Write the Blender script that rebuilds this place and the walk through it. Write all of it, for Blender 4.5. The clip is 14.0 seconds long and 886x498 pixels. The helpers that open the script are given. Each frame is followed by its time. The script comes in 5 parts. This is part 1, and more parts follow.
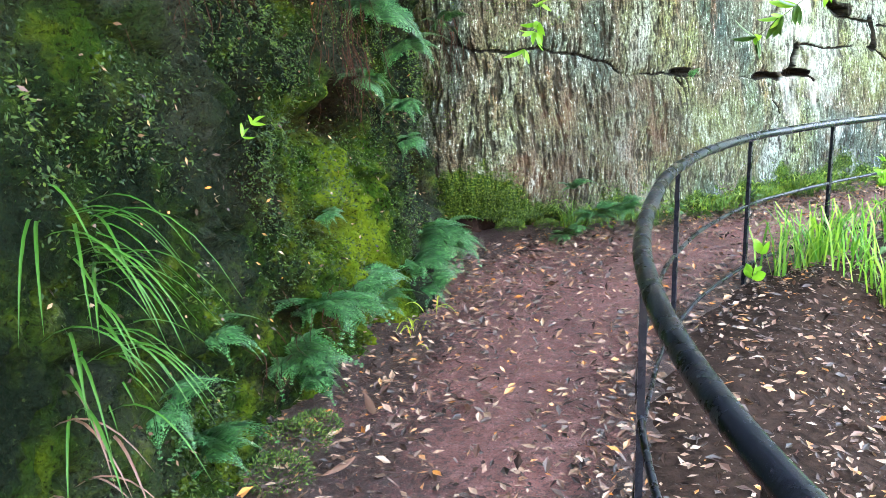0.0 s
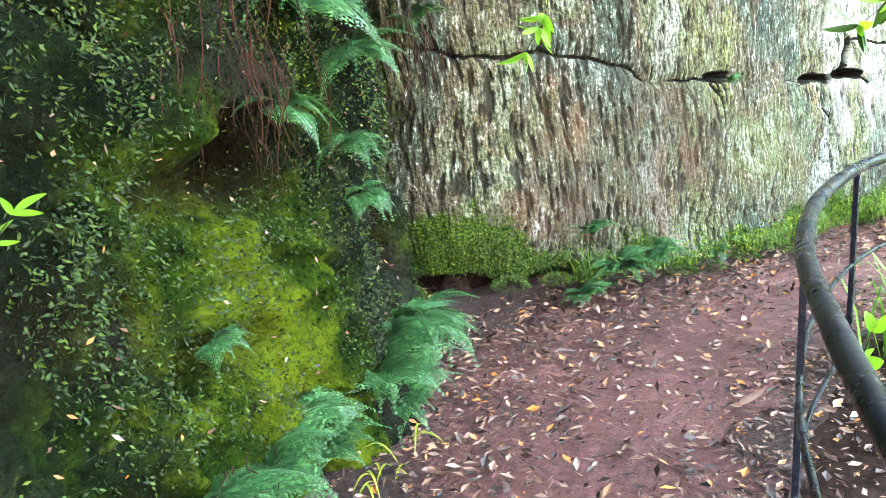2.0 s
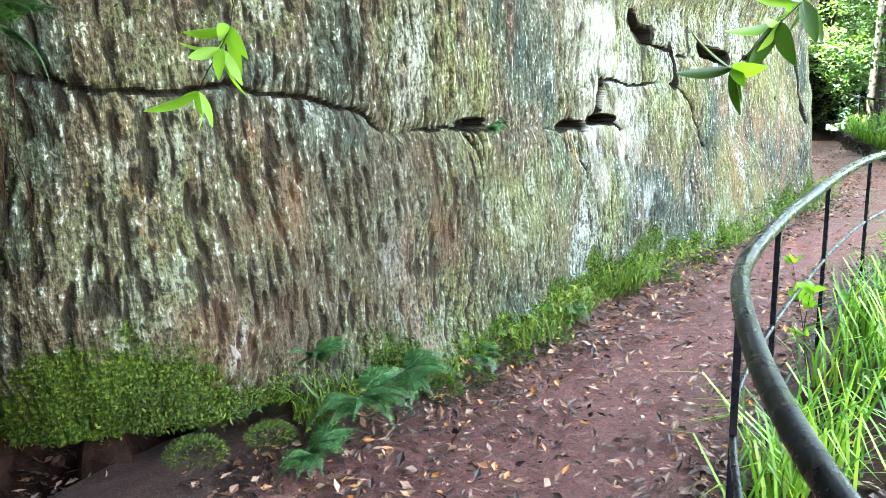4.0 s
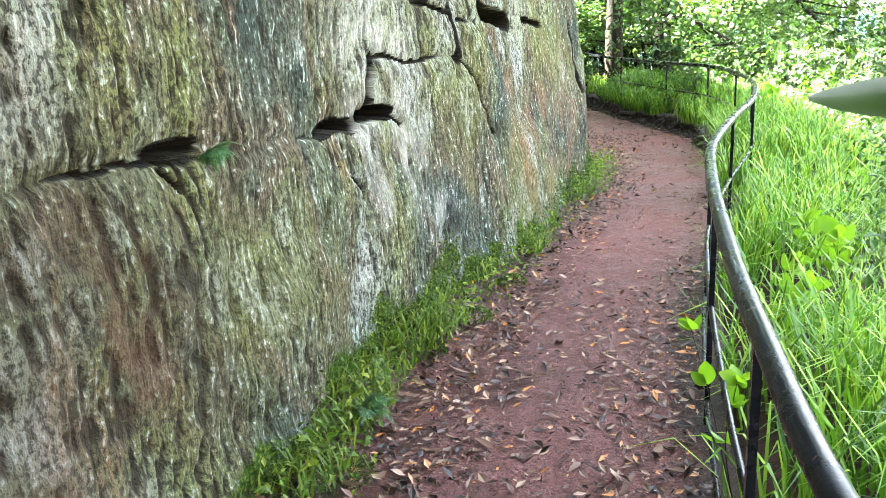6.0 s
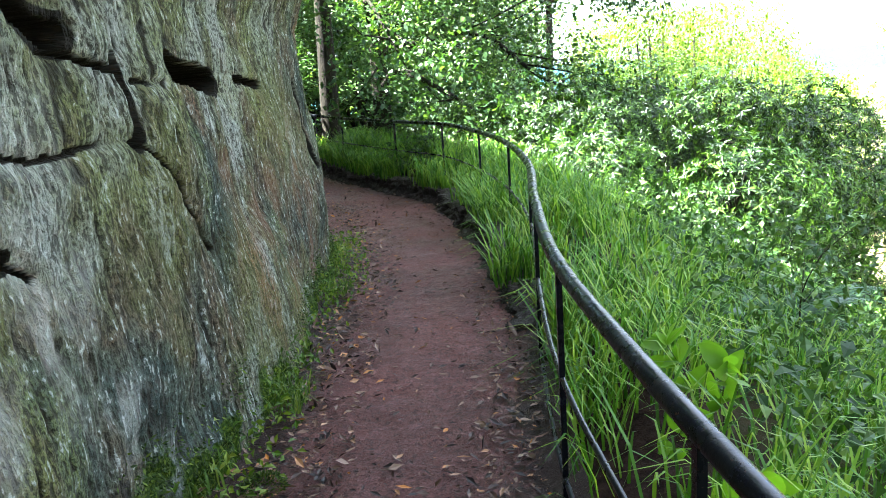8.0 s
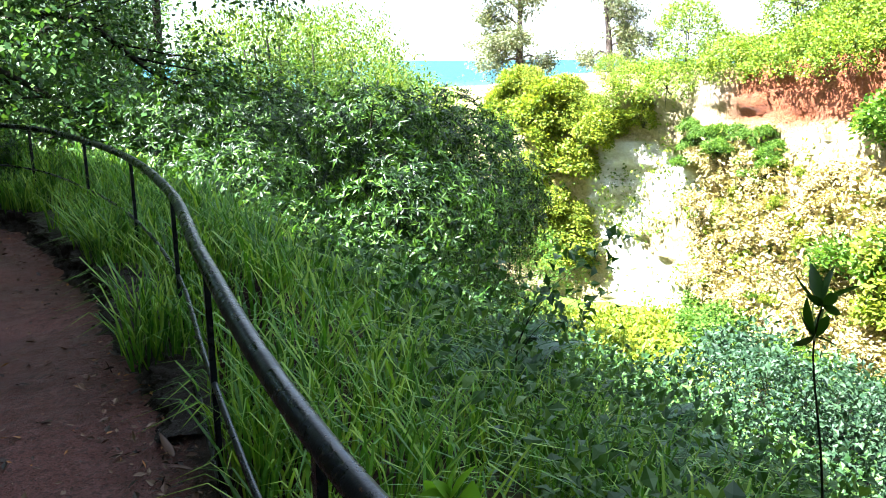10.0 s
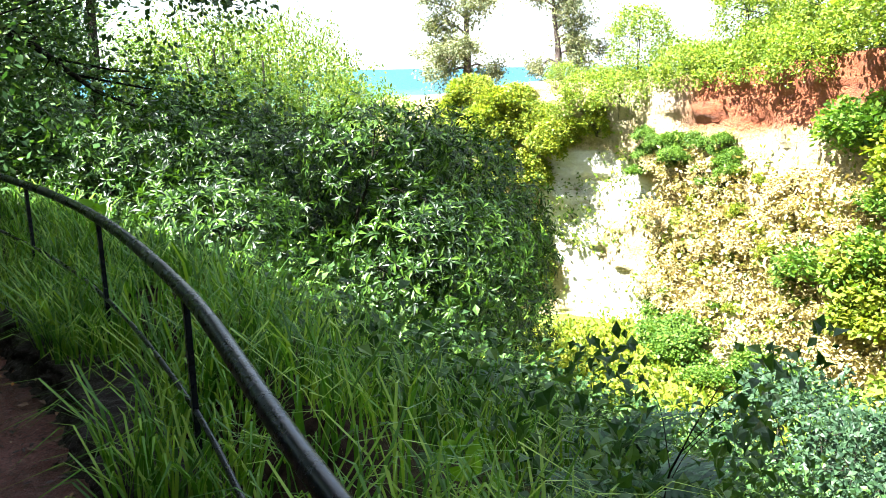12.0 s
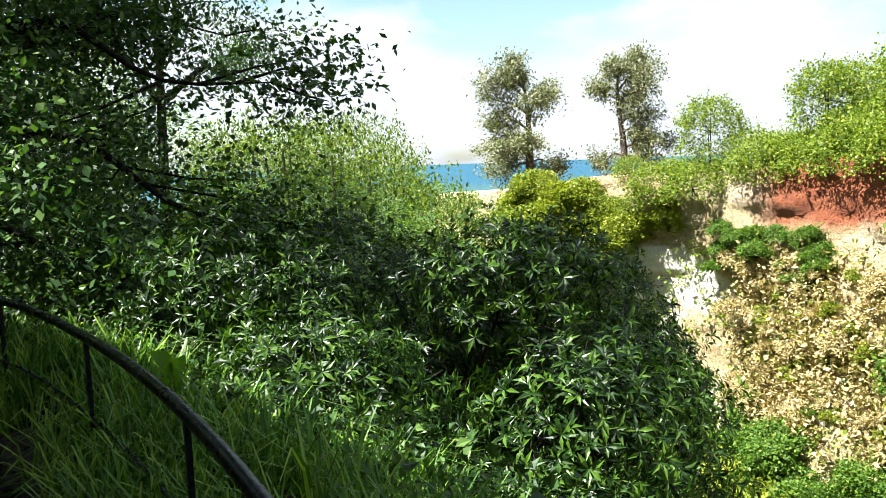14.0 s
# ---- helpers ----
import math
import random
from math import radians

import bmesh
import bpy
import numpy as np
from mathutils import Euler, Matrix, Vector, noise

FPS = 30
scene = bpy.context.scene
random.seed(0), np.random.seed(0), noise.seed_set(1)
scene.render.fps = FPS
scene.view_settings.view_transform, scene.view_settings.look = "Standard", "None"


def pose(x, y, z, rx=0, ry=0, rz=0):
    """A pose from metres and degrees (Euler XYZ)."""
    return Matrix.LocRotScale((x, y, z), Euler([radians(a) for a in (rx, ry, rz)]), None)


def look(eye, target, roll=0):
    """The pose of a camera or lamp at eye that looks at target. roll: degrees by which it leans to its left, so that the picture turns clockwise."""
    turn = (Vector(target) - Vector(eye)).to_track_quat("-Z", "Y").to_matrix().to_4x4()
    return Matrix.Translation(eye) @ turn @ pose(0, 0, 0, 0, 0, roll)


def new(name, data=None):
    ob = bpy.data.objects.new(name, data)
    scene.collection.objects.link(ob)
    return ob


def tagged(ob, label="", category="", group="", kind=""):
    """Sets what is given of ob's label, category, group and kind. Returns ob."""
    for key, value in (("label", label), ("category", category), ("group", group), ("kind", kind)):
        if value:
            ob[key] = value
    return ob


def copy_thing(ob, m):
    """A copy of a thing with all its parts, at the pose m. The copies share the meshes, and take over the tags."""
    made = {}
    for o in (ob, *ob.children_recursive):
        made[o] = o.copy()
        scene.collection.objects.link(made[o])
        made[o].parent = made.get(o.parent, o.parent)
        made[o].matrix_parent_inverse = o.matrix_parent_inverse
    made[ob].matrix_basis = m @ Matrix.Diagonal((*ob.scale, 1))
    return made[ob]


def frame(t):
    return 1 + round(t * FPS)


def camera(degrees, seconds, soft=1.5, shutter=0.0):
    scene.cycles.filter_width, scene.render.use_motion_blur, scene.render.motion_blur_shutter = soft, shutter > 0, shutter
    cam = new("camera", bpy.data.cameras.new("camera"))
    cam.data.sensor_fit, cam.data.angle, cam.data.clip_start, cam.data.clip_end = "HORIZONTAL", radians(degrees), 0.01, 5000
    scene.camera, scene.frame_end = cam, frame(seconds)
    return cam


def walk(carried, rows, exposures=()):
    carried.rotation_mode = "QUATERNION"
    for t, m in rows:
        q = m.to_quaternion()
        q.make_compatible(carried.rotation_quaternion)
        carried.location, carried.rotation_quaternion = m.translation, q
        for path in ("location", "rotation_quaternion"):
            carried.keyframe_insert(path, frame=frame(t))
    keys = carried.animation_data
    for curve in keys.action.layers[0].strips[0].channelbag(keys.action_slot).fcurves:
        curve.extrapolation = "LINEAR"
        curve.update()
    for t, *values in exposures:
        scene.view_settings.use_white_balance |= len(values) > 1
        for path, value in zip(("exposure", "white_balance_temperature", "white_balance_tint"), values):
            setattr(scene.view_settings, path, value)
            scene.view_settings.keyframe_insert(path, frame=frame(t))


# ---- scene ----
cam = camera(57.0, 14.0, soft=0.9)
METRES, EYE, TILT, LEAN, TURN = 11.8, 1.5, 0.0, 0.0, 0.0
ROWS = [
    (0.0, 0.0, 0.0, 0.0, -0.42, -13.37, 1.78),
    (0.5, 0.0039, 0.0245, -0.0016, -0.57, -13.75, 1.58),
    (1.0, 0.001, 0.0573, -0.0019, -0.57, -13.27, 1.48),
    (1.5, -0.0027, 0.0977, -0.0002, -1.37, -12.75, 2.46),
    (2.0, 0.0029, 0.1362, -0.0009, -2.1, -12.79, 3.3),
    (2.5, 0.0063, 0.1743, -0.0012, -7.65, -12.68, 2.71),
    (3.0, 0.0105, 0.2113, 0.002, -14.4, -12.05, 2.07),
    (5.5, 0.0808, 0.3892, 0.0061, -33.93, -14.17, 1.77),
    (6.0, 0.1016, 0.4212, 0.0092, -40.5, -15.08, 2.56),
    (6.5, 0.1265, 0.4516, 0.0091, -43.85, -15.44, 2.53),
    (7.0, 0.151, 0.4844, 0.0085, -50.72, -15.31, 1.91),
    (7.5, 0.1767, 0.5128, 0.0099, -58.21, -14.85, 1.49),
    (8.0, 0.2099, 0.5349, 0.0111, -60.76, -12.43, 3.69),
    (8.5, 0.241, 0.5562, 0.0085, -70.3, -12.19, 2.45),
    (9.0, 0.268, 0.572, 0.0077, -77.23, -12.28, 1.42),
    (11.5, 0.4051, 0.6483, 0.0091, -94.64, -14.54, -0.35),
    (12.0, 0.4353, 0.6658, 0.0135, -91.88, -12.69, 1.02),
    (12.5, 0.4665, 0.6763, 0.0162, -89.57, -9.42, 1.56),
    (13.0, 0.4949, 0.6926, 0.0165, -88.82, -7.86, 1.78),
    (13.5, 0.5243, 0.7091, 0.0169, -88.65, -7.04, 1.92),
    (14.0, 0.559, 0.7215, 0.0221, -88.43, -6.12, 2.03),
]
walk(cam, [(t, pose(0, 0, EYE, TILT, LEAN, TURN) @ pose(METRES * x, METRES * y, METRES * z, 90 + pitch, roll, yaw)) for t, x, y, z, yaw, pitch, roll in ROWS],
     [(0.0, 6.95, 5800, 10), (1.5, 7.3, 5950, 10), (3.0, 7.15, 5900, 10), (5.5, 6.4, 6200, 13), (6.5, 6.2, 6300, 14), (7.5, 5.5, 6000, 12), (9.0, 3.95, 5500, 7), (11.5, 3.65, 6000, 7), (12.0, 3.55, 6000, 8), (12.5, 3.05, 6200, 9), (13.0, 2.65, 6100, 9), (14.0, 2.35, 6100, 10)])

# ---- world, sun ----
SUN_FROM = Vector((-0.22, 0.50, 0.84)).normalized()
world = bpy.data.worlds.new("world")
scene.world = world
world.use_nodes = True
wt = world.node_tree
wbg = wt.nodes["Background"]
sky = wt.nodes.new("ShaderNodeTexSky")
sky.sky_type, sky.sun_disc = "NISHITA", False
sky.sun_elevation = math.asin(SUN_FROM.z)
sky.sun_rotation = math.atan2(SUN_FROM.x, SUN_FROM.y)
tc = wt.nodes.new("ShaderNodeTexCoord")
mp = wt.nodes.new("ShaderNodeMapping")
mp.inputs["Scale"].default_value = (1.0, 1.0, 2.6)
cl = wt.nodes.new("ShaderNodeTexNoise")
cl.inputs["Scale"].default_value, cl.inputs["Detail"].default_value = 2.6, 7.0
cr = wt.nodes.new("ShaderNodeValToRGB")
cr.color_ramp.elements[0].position, cr.color_ramp.elements[1].position = 0.41, 0.49
mixc = wt.nodes.new("ShaderNodeMix")
mixc.data_type = "RGBA"
mixc.inputs[7].default_value = (4.1, 4.25, 4.5, 1)
wt.links.new(tc.outputs["Generated"], mp.inputs["Vector"])
wt.links.new(mp.outputs["Vector"], cl.inputs["Vector"])
wt.links.new(cl.outputs["Fac"], cr.inputs["Fac"])
wt.links.new(cr.outputs["Color"], mixc.inputs[0])
wt.links.new(sky.outputs["Color"], mixc.inputs[6])
wt.links.new(mixc.outputs[2], wbg.inputs["Color"])
wbg.inputs["Strength"].default_value = 0.05
sun = new("sun", bpy.data.lights.new("sun", "SUN"))
sun.data.energy, sun.data.angle, sun.data.color = 5.0, radians(0.6), (1.0, 0.95, 0.86)
sun.matrix_world = look((0, 0, 30), Vector((0, 0, 30)) - SUN_FROM)


# ---- materials ----
def nodes_of(name):
    m = bpy.data.materials.new(name)
    m.use_nodes = True
    nt = m.node_tree
    return m, nt, nt.nodes["Principled BSDF"]


def add(nt, kind, **kw):
    n = nt.nodes.new(kind)
    for k, v in kw.items():
        n.inputs[k.replace("_", " ")].default_value = v
    return n


def noise_node(nt, vec, scale, detail=5.0, rough=0.6, stretch=None, distortion=0.0):
    n = add(nt, "ShaderNodeTexNoise", Scale=scale, Detail=detail, Roughness=rough, Distortion=distortion)
    if stretch:
        mpp = add(nt, "ShaderNodeMapping", Scale=stretch)
        nt.links.new(vec, mpp.inputs["Vector"])
        vec = mpp.outputs["Vector"]
    nt.links.new(vec, n.inputs["Vector"])
    return n.outputs["Fac"]


def ramp(nt, fac, stops):
    r = nt.nodes.new("ShaderNodeValToRGB")
    el = r.color_ramp.elements
    while len(el) < len(stops):
        el.new(0.5)
    for e, (p, c) in zip(el, stops):
        e.position, e.color = p, (*c, 1) if len(c) == 3 else c
    nt.links.new(fac, r.inputs["Fac"])
    return r.outputs["Color"]


def mix(nt, fac, a, b, mode="MIX"):
    n = nt.nodes.new("ShaderNodeMix")
    n.data_type, n.blend_type = "RGBA", mode
    for sock, val in ((n.inputs[0], fac), (n.inputs[6], a), (n.inputs[7], b)):
        if hasattr(val, "is_linked"):
            nt.links.new(val, sock)
        elif isinstance(val, tuple):
            sock.default_value = (*val, 1)
        else:
            sock.default_value = val
    return n.outputs[2]


def step(nt, fac, lo, hi):
    n = add(nt, "ShaderNodeMapRange")
    n.interpolation_type = "SMOOTHSTEP"
    n.inputs["From Min"].default_value, n.inputs["From Max"].default_value = lo, hi
    nt.links.new(fac, n.inputs["Value"])
    return n.outputs["Result"]


def times(nt, a, b, op="MULTIPLY"):
    n = nt.nodes.new("ShaderNodeMath")
    n.operation = op
    for sock, val in ((n.inputs[0], a), (n.inputs[1], b)):
        if hasattr(val, "is_linked"):
            nt.links.new(val, sock)
        else:
            sock.default_value = val
    return n.outputs[0]


def attr(nt, name):
    n = nt.nodes.new("ShaderNodeAttribute")
    n.attribute_name = name
    return n.outputs["Fac"]


def bump(nt, bsdf, height, strength, dist):
    b = add(nt, "ShaderNodeBump", Strength=strength, Distance=dist)
    nt.links.new(height, b.inputs["Height"])
    nt.links.new(b.outputs["Normal"], bsdf.inputs["Normal"])


def coords(nt, out="Object"):
    return nt.nodes.new("ShaderNodeTexCoord").outputs[out]


def leaf_material(name, stops, rough=0.45, through_light=0.35, patch=0.25):
    """Leaf skin: colour varies leaf by leaf and in patches; part of the light passes through."""
    m, nt, b = nodes_of(name)
    geo = nt.nodes.new("ShaderNodeNewGeometry")
    big = noise_node(nt, geo.outputs["Position"], 0.9, 2.0)
    f = times(nt, times(nt, geo.outputs["Random Per Island"], 1 - patch), times(nt, big, patch), "ADD")
    col = ramp(nt, f, stops)
    nt.links.new(col, b.inputs["Base Color"])
    b.inputs["Roughness"].default_value = rough
    b.inputs["Specular IOR Level"].default_value = 0.30
    tr = nt.nodes.new("ShaderNodeBsdfTranslucent")
    warm = mix(nt, 1.0, col, (1.25, 1.3, 0.5), "MULTIPLY")
    nt.links.new(warm, tr.inputs["Color"])
    ms = nt.nodes.new("ShaderNodeMixShader")
    ms.inputs[0].default_value = through_light
    nt.links.new(b.outputs[0], ms.inputs[1])
    nt.links.new(tr.outputs[0], ms.inputs[2])
    nt.links.new(ms.outputs[0], nt.nodes["Material Output"].inputs["Surface"])
    return m


def rock_material():
    m, nt, b = nodes_of("carved_sandstone")
    uv = coords(nt, "UV")
    streak = noise_node(nt, uv, 1.0, 3.0, 0.5, (44, 9.5, 1), 0.1)
    pits = noise_node(nt, uv, 1.0, 4.0, 0.65, (55, 38, 1), 0.2)
    fine = noise_node(nt, uv, 1.0, 5.0, 0.7, (120, 40, 1))
    wide = noise_node(nt, uv, 1.0, 4.0, 0.55, (1.5, 0.9, 1), 0.4)
    mid = noise_node(nt, uv, 1.0, 5.0, 0.65, (5.0, 3.0, 1), 0.3)
    col = ramp(nt, wide, [(0.34, (0.034, 0.052, 0.045)), (0.43, (0.07, 0.085, 0.062)), (0.49, (0.088, 0.076, 0.050)), (0.55, (0.085, 0.098, 0.052)), (0.64, (0.20, 0.225, 0.195))])
    col = mix(nt, step(nt, mid, 0.58, 0.76), col, (0.28, 0.33, 0.30))
    rust = times(nt, step(nt, noise_node(nt, uv, 1.0, 3.0, 0.6, (2.3, 0.55, 1), 0.4), 0.56, 0.70), step(nt, streak, 0.35, 0.62))
    col = mix(nt, times(nt, rust, 0.7), col, (0.16, 0.07, 0.035))
    green = times(nt, step(nt, noise_node(nt, uv, 1.0, 4.0, 0.6, (1.4, 0.8, 1), 0.9), 0.50, 0.68), step(nt, fine, 0.3, 0.7))
    col = mix(nt, times(nt, green, 0.7), col, (0.15, 0.19, 0.05))
    # dips of the bump grain get near-black, painting shade into the pits
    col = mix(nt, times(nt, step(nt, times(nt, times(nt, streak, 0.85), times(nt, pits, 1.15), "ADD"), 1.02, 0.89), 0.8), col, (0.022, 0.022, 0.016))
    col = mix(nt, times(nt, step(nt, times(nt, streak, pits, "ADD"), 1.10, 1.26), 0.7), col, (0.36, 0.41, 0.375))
    # shade of the tool grooves, painted darker with their depth
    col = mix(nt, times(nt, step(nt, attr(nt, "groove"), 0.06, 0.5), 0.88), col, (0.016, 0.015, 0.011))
    col = mix(nt, times(nt, times(nt, attr(nt, "rust"), step(nt, mid, 0.40, 0.62)), 0.55), col, (0.125, 0.058, 0.030))
    col = mix(nt, times(nt, times(nt, attr(nt, "algae"), step(nt, fine, 0.36, 0.62)), 0.6), col, (0.11, 0.125, 0.035))
    col = mix(nt, times(nt, attr(nt, "damp"), 0.55), col, (0.038, 0.036, 0.027))
    col = mix(nt, times(nt, times(nt, attr(nt, "pale"), step(nt, mid, 0.40, 0.62)), 0.6), col, (0.38, 0.41, 0.37))
    moss = times(nt, attr(nt, "moss"), times(nt, noise_node(nt, uv, 1.0, 6.0, 0.7, (9, 9, 1)), 2.0))
    mosscol = ramp(nt, noise_node(nt, uv, 60.0, 4.0), [(0.3, (0.007, 0.016, 0.004)), (0.5, (0.026, 0.052, 0.007)), (0.7, (0.11, 0.15, 0.018))])
    mfac = step(nt, moss, 0.42, 0.62)
    col = mix(nt, mfac, col, mosscol)
    # shade inside the cracks, painted as near-black colour
    col = mix(nt, step(nt, attr(nt, "recess_shade"), 0.02, 0.35), col, (0.012, 0.012, 0.009))
    nt.links.new(col, b.inputs["Base Color"])
    b.inputs["Roughness"].default_value = 0.85
    b.inputs["Specular IOR Level"].default_value = 0.05
    h = times(nt, times(nt, streak, 0.8), times(nt, pits, 0.8), "ADD")
    bump(nt, b, h, 1.0, 0.045)
    return m


def mossy_rock_material():
    m, nt, b = nodes_of("mossy_rock")
    p = coords(nt)
    wide = noise_node(nt, p, 1.3, 5.0, 0.6)
    mid = noise_node(nt, p, 6.0, 6.0, 0.65)
    fine = noise_node(nt, p, 55.0, 5.0, 0.7)
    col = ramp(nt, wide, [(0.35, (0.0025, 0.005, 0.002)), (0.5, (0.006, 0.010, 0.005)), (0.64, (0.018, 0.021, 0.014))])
    col = mix(nt, times(nt, step(nt, mid, 0.60, 0.70), 0.6), col, (0.04, 0.042, 0.036))
    mossc = ramp(nt, mid, [(0.3, (0.003, 0.009, 0.001)), (0.5, (0.016, 0.034, 0.002)), (0.68, (0.07, 0.10, 0.005))])
    mf = times(nt, attr(nt, "moss"), times(nt, noise_node(nt, p, 2.8, 6.0, 0.7), 2.0))
    col = mix(nt, step(nt, mf, 0.36, 0.62), col, mossc)
    col = mix(nt, times(nt, step(nt, times(nt, attr(nt, "moss"), times(nt, mid, 0.5), "ADD"), 0.95, 1.25), 0.6), col, (0.10, 0.14, 0.005))
    col = mix(nt, times(nt, step(nt, fine, 0.60, 0.70), 0.5), col, (0.07, 0.095, 0.03))
    # dips of the fine bump go near-black, shade put into the colour
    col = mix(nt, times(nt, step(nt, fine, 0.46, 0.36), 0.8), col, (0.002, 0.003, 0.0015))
    # holes and ledge recesses painted dark to deepen their shade
    col = mix(nt, times(nt, attr(nt, "recess_shade"), 0.9), col, (0.012, 0.006, 0.004))
    nt.links.new(col, b.inputs["Base Color"])
    b.inputs["Roughness"].default_value = 0.9
    b.inputs["Specular IOR Level"].default_value = 0.03
    bump(nt, b, times(nt, times(nt, mid, noise_node(nt, p, 16.0, 4.0, 0.6), "ADD"), times(nt, fine, 0.5), "ADD"), 1.0, 0.10)
    return m


def soil_material(name, a, c, d):
    m, nt, b = nodes_of(name)
    p = coords(nt)
    wide = noise_node(nt, p, 1.1, 4.0)
    mid = noise_node(nt, p, 9.0, 6.0, 0.7)
    fine = noise_node(nt, p, 95.0, 5.0, 0.75)
    clod = noise_node(nt, p, 32.0, 4.0, 0.65)
    col = ramp(nt, wide, [(0.35, a), (0.65, c)])
    col = mix(nt, times(nt, step(nt, mid, 0.48, 0.68), 0.6), col, d)
    col = mix(nt, times(nt, step(nt, fine, 0.50, 0.62), 0.8), col, (0.014, 0.008, 0.007))
    col = mix(nt, times(nt, step(nt, clod, 0.52, 0.60), 0.6), col, (0.022, 0.011, 0.010))
    humus = step(nt, times(nt, attr(nt, "humus"), times(nt, clod, 0.9), "ADD"), 0.75, 1.15)
    col = mix(nt, times(nt, humus, 0.85), col, (0.012, 0.0075, 0.0055))
    col = mix(nt, times(nt, step(nt, noise_node(nt, p, 160.0, 2.0), 0.66, 0.72), 0.6), col, (0.42, 0.33, 0.29))
    nt.links.new(col, b.inputs["Base Color"])
    nt.links.new(ramp(nt, wide, [(0.35, (0.42,) * 3), (0.65, (0.7,) * 3)]), b.inputs["Roughness"])
    bump(nt, b, times(nt, mid, times(nt, fine, 0.5), "ADD"), 1.0, 0.03)
    b.inputs["Specular IOR Level"].default_value = 0.22
    return m


def ground_material():
    m, nt, b = nodes_of("slope_ground")
    p = coords(nt)
    wide = noise_node(nt, p, 0.35, 5.0)
    fine = noise_node(nt, p, 14.0, 6.0, 0.75)
    col = ramp(nt, wide, [(0.35, (0.04, 0.08, 0.015)), (0.5, (0.11, 0.17, 0.025)), (0.65, (0.20, 0.22, 0.06))])
    # bare soil, made near-black with the shade under turf and bank painted in
    soil = ramp(nt, fine, [(0.35, (0.006, 0.004, 0.003)), (0.6, (0.026, 0.016, 0.012))])
    col = mix(nt, times(nt, step(nt, fine, 0.4, 0.62), 0.5), col, (0.04, 0.07, 0.015))
    col = mix(nt, attr(nt, "soil"), col, soil)
    # aerial haze painted into the distant ground as blue base colour
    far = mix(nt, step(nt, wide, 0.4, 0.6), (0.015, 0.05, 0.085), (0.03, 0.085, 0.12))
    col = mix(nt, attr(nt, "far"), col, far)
    nt.links.new(col, b.inputs["Base Color"])
    b.inputs["Roughness"].default_value = 0.9
    b.inputs["Specular IOR Level"].default_value = 0.03
    bump(nt, b, fine, 0.7, 0.05)
    return m


def bark_material(name, a, c):
    m, nt, b = nodes_of(name)
    p = coords(nt)
    f = noise_node(nt, p, 1.0, 6.0, 0.7, (14, 14, 2.5))
    nt.links.new(ramp(nt, f, [(0.35, a), (0.65, c)]), b.inputs["Base Color"])
    b.inputs["Roughness"].default_value = 0.9
    b.inputs["Specular IOR Level"].default_value = 0.1
    bump(nt, b, f, 0.9, 0.03)
    return m


def painted_steel():
    m, nt, b = nodes_of("painted_steel")
    p = coords(nt)
    f = noise_node(nt, p, 7.0, 7.0, 0.7)
    g = noise_node(nt, p, 60.0, 4.0, 0.7)
    col = mix(nt, step(nt, f, 0.62, 0.72), (0.006, 0.007, 0.010), (0.03, 0.033, 0.03))
    col = mix(nt, times(nt, step(nt, g, 0.62, 0.72), 0.6), col, (0.11, 0.06, 0.03))
    nt.links.new(col, b.inputs["Base Color"])
    b.inputs["Specular IOR Level"].default_value = 0.14
    nt.links.new(ramp(nt, f, [(0.4, (0.20,) * 3), (0.7, (0.42,) * 3)]), b.inputs["Roughness"])
    bump(nt, b, times(nt, g, f, "ADD"), 0.25, 0.004)
    return m


def cliff_material():
    m, nt, b = nodes_of("quarry_cliff")
    p = coords(nt)
    wide = noise_node(nt, p, 0.25, 5.0, 0.6)
    mid = noise_node(nt, p, 1.0, 7.0, 0.7, (1.0, 1.0, 2.2))
    fine = noise_node(nt, p, 5.0, 6.0, 0.75)
    rock = ramp(nt, mid, [(0.30, (0.34, 0.26, 0.18)), (0.42, (0.58, 0.53, 0.45)), (0.65, (0.72, 0.69, 0.63))])
    scrub = ramp(nt, fine, [(0.3, (0.16, 0.14, 0.05)), (0.5, (0.34, 0.26, 0.13)), (0.7, (0.50, 0.40, 0.23))])
    red = ramp(nt, mid, [(0.3, (0.14, 0.035, 0.012)), (0.6, (0.27, 0.075, 0.025)), (0.75, (0.42, 0.18, 0.08))])
    col = mix(nt, attr(nt, "scrub"), rock, scrub)
    col = mix(nt, attr(nt, "red"), col, red)
    nt.links.new(col, b.inputs["Base Color"])
    b.inputs["Roughness"].default_value = 0.9
    bump(nt, b, times(nt, mid, fine, "ADD"), 1.0, 0.25)
    return m


ROCK, MOSSROCK = rock_material(), mossy_rock_material()
PATH_SOIL = soil_material("red_path_soil", (0.070, 0.025, 0.021), (0.125, 0.050, 0.042), (0.18, 0.090, 0.080))
# path soil again, near-black: the turf's shade is in the colour
SHADED_BANK_SOIL = soil_material("shaded_bank_soil", (0.012, 0.008, 0.006), (0.022, 0.014, 0.010), (0.032, 0.022, 0.016))
GROUND, STEEL, CLIFF = ground_material(), painted_steel(), cliff_material()
BARK = bark_material("dark_bark", (0.008, 0.007, 0.005), (0.03, 0.027, 0.018))
PINEBARK = bark_material("pine_bark", (0.04, 0.03, 0.028), (0.13, 0.10, 0.09))
RHODO = leaf_material("rhododendron_leaf", [(0.2, (0.004, 0.014, 0.002)), (0.5, (0.016, 0.045, 0.005)), (0.8, (0.065, 0.13, 0.014))], 0.38, 0.25)
BROAD = leaf_material("broad_leaf", [(0.2, (0.035, 0.085, 0.010)), (0.5, (0.075, 0.15, 0.018)), (0.85, (0.15, 0.23, 0.03))], 0.5, 0.4)
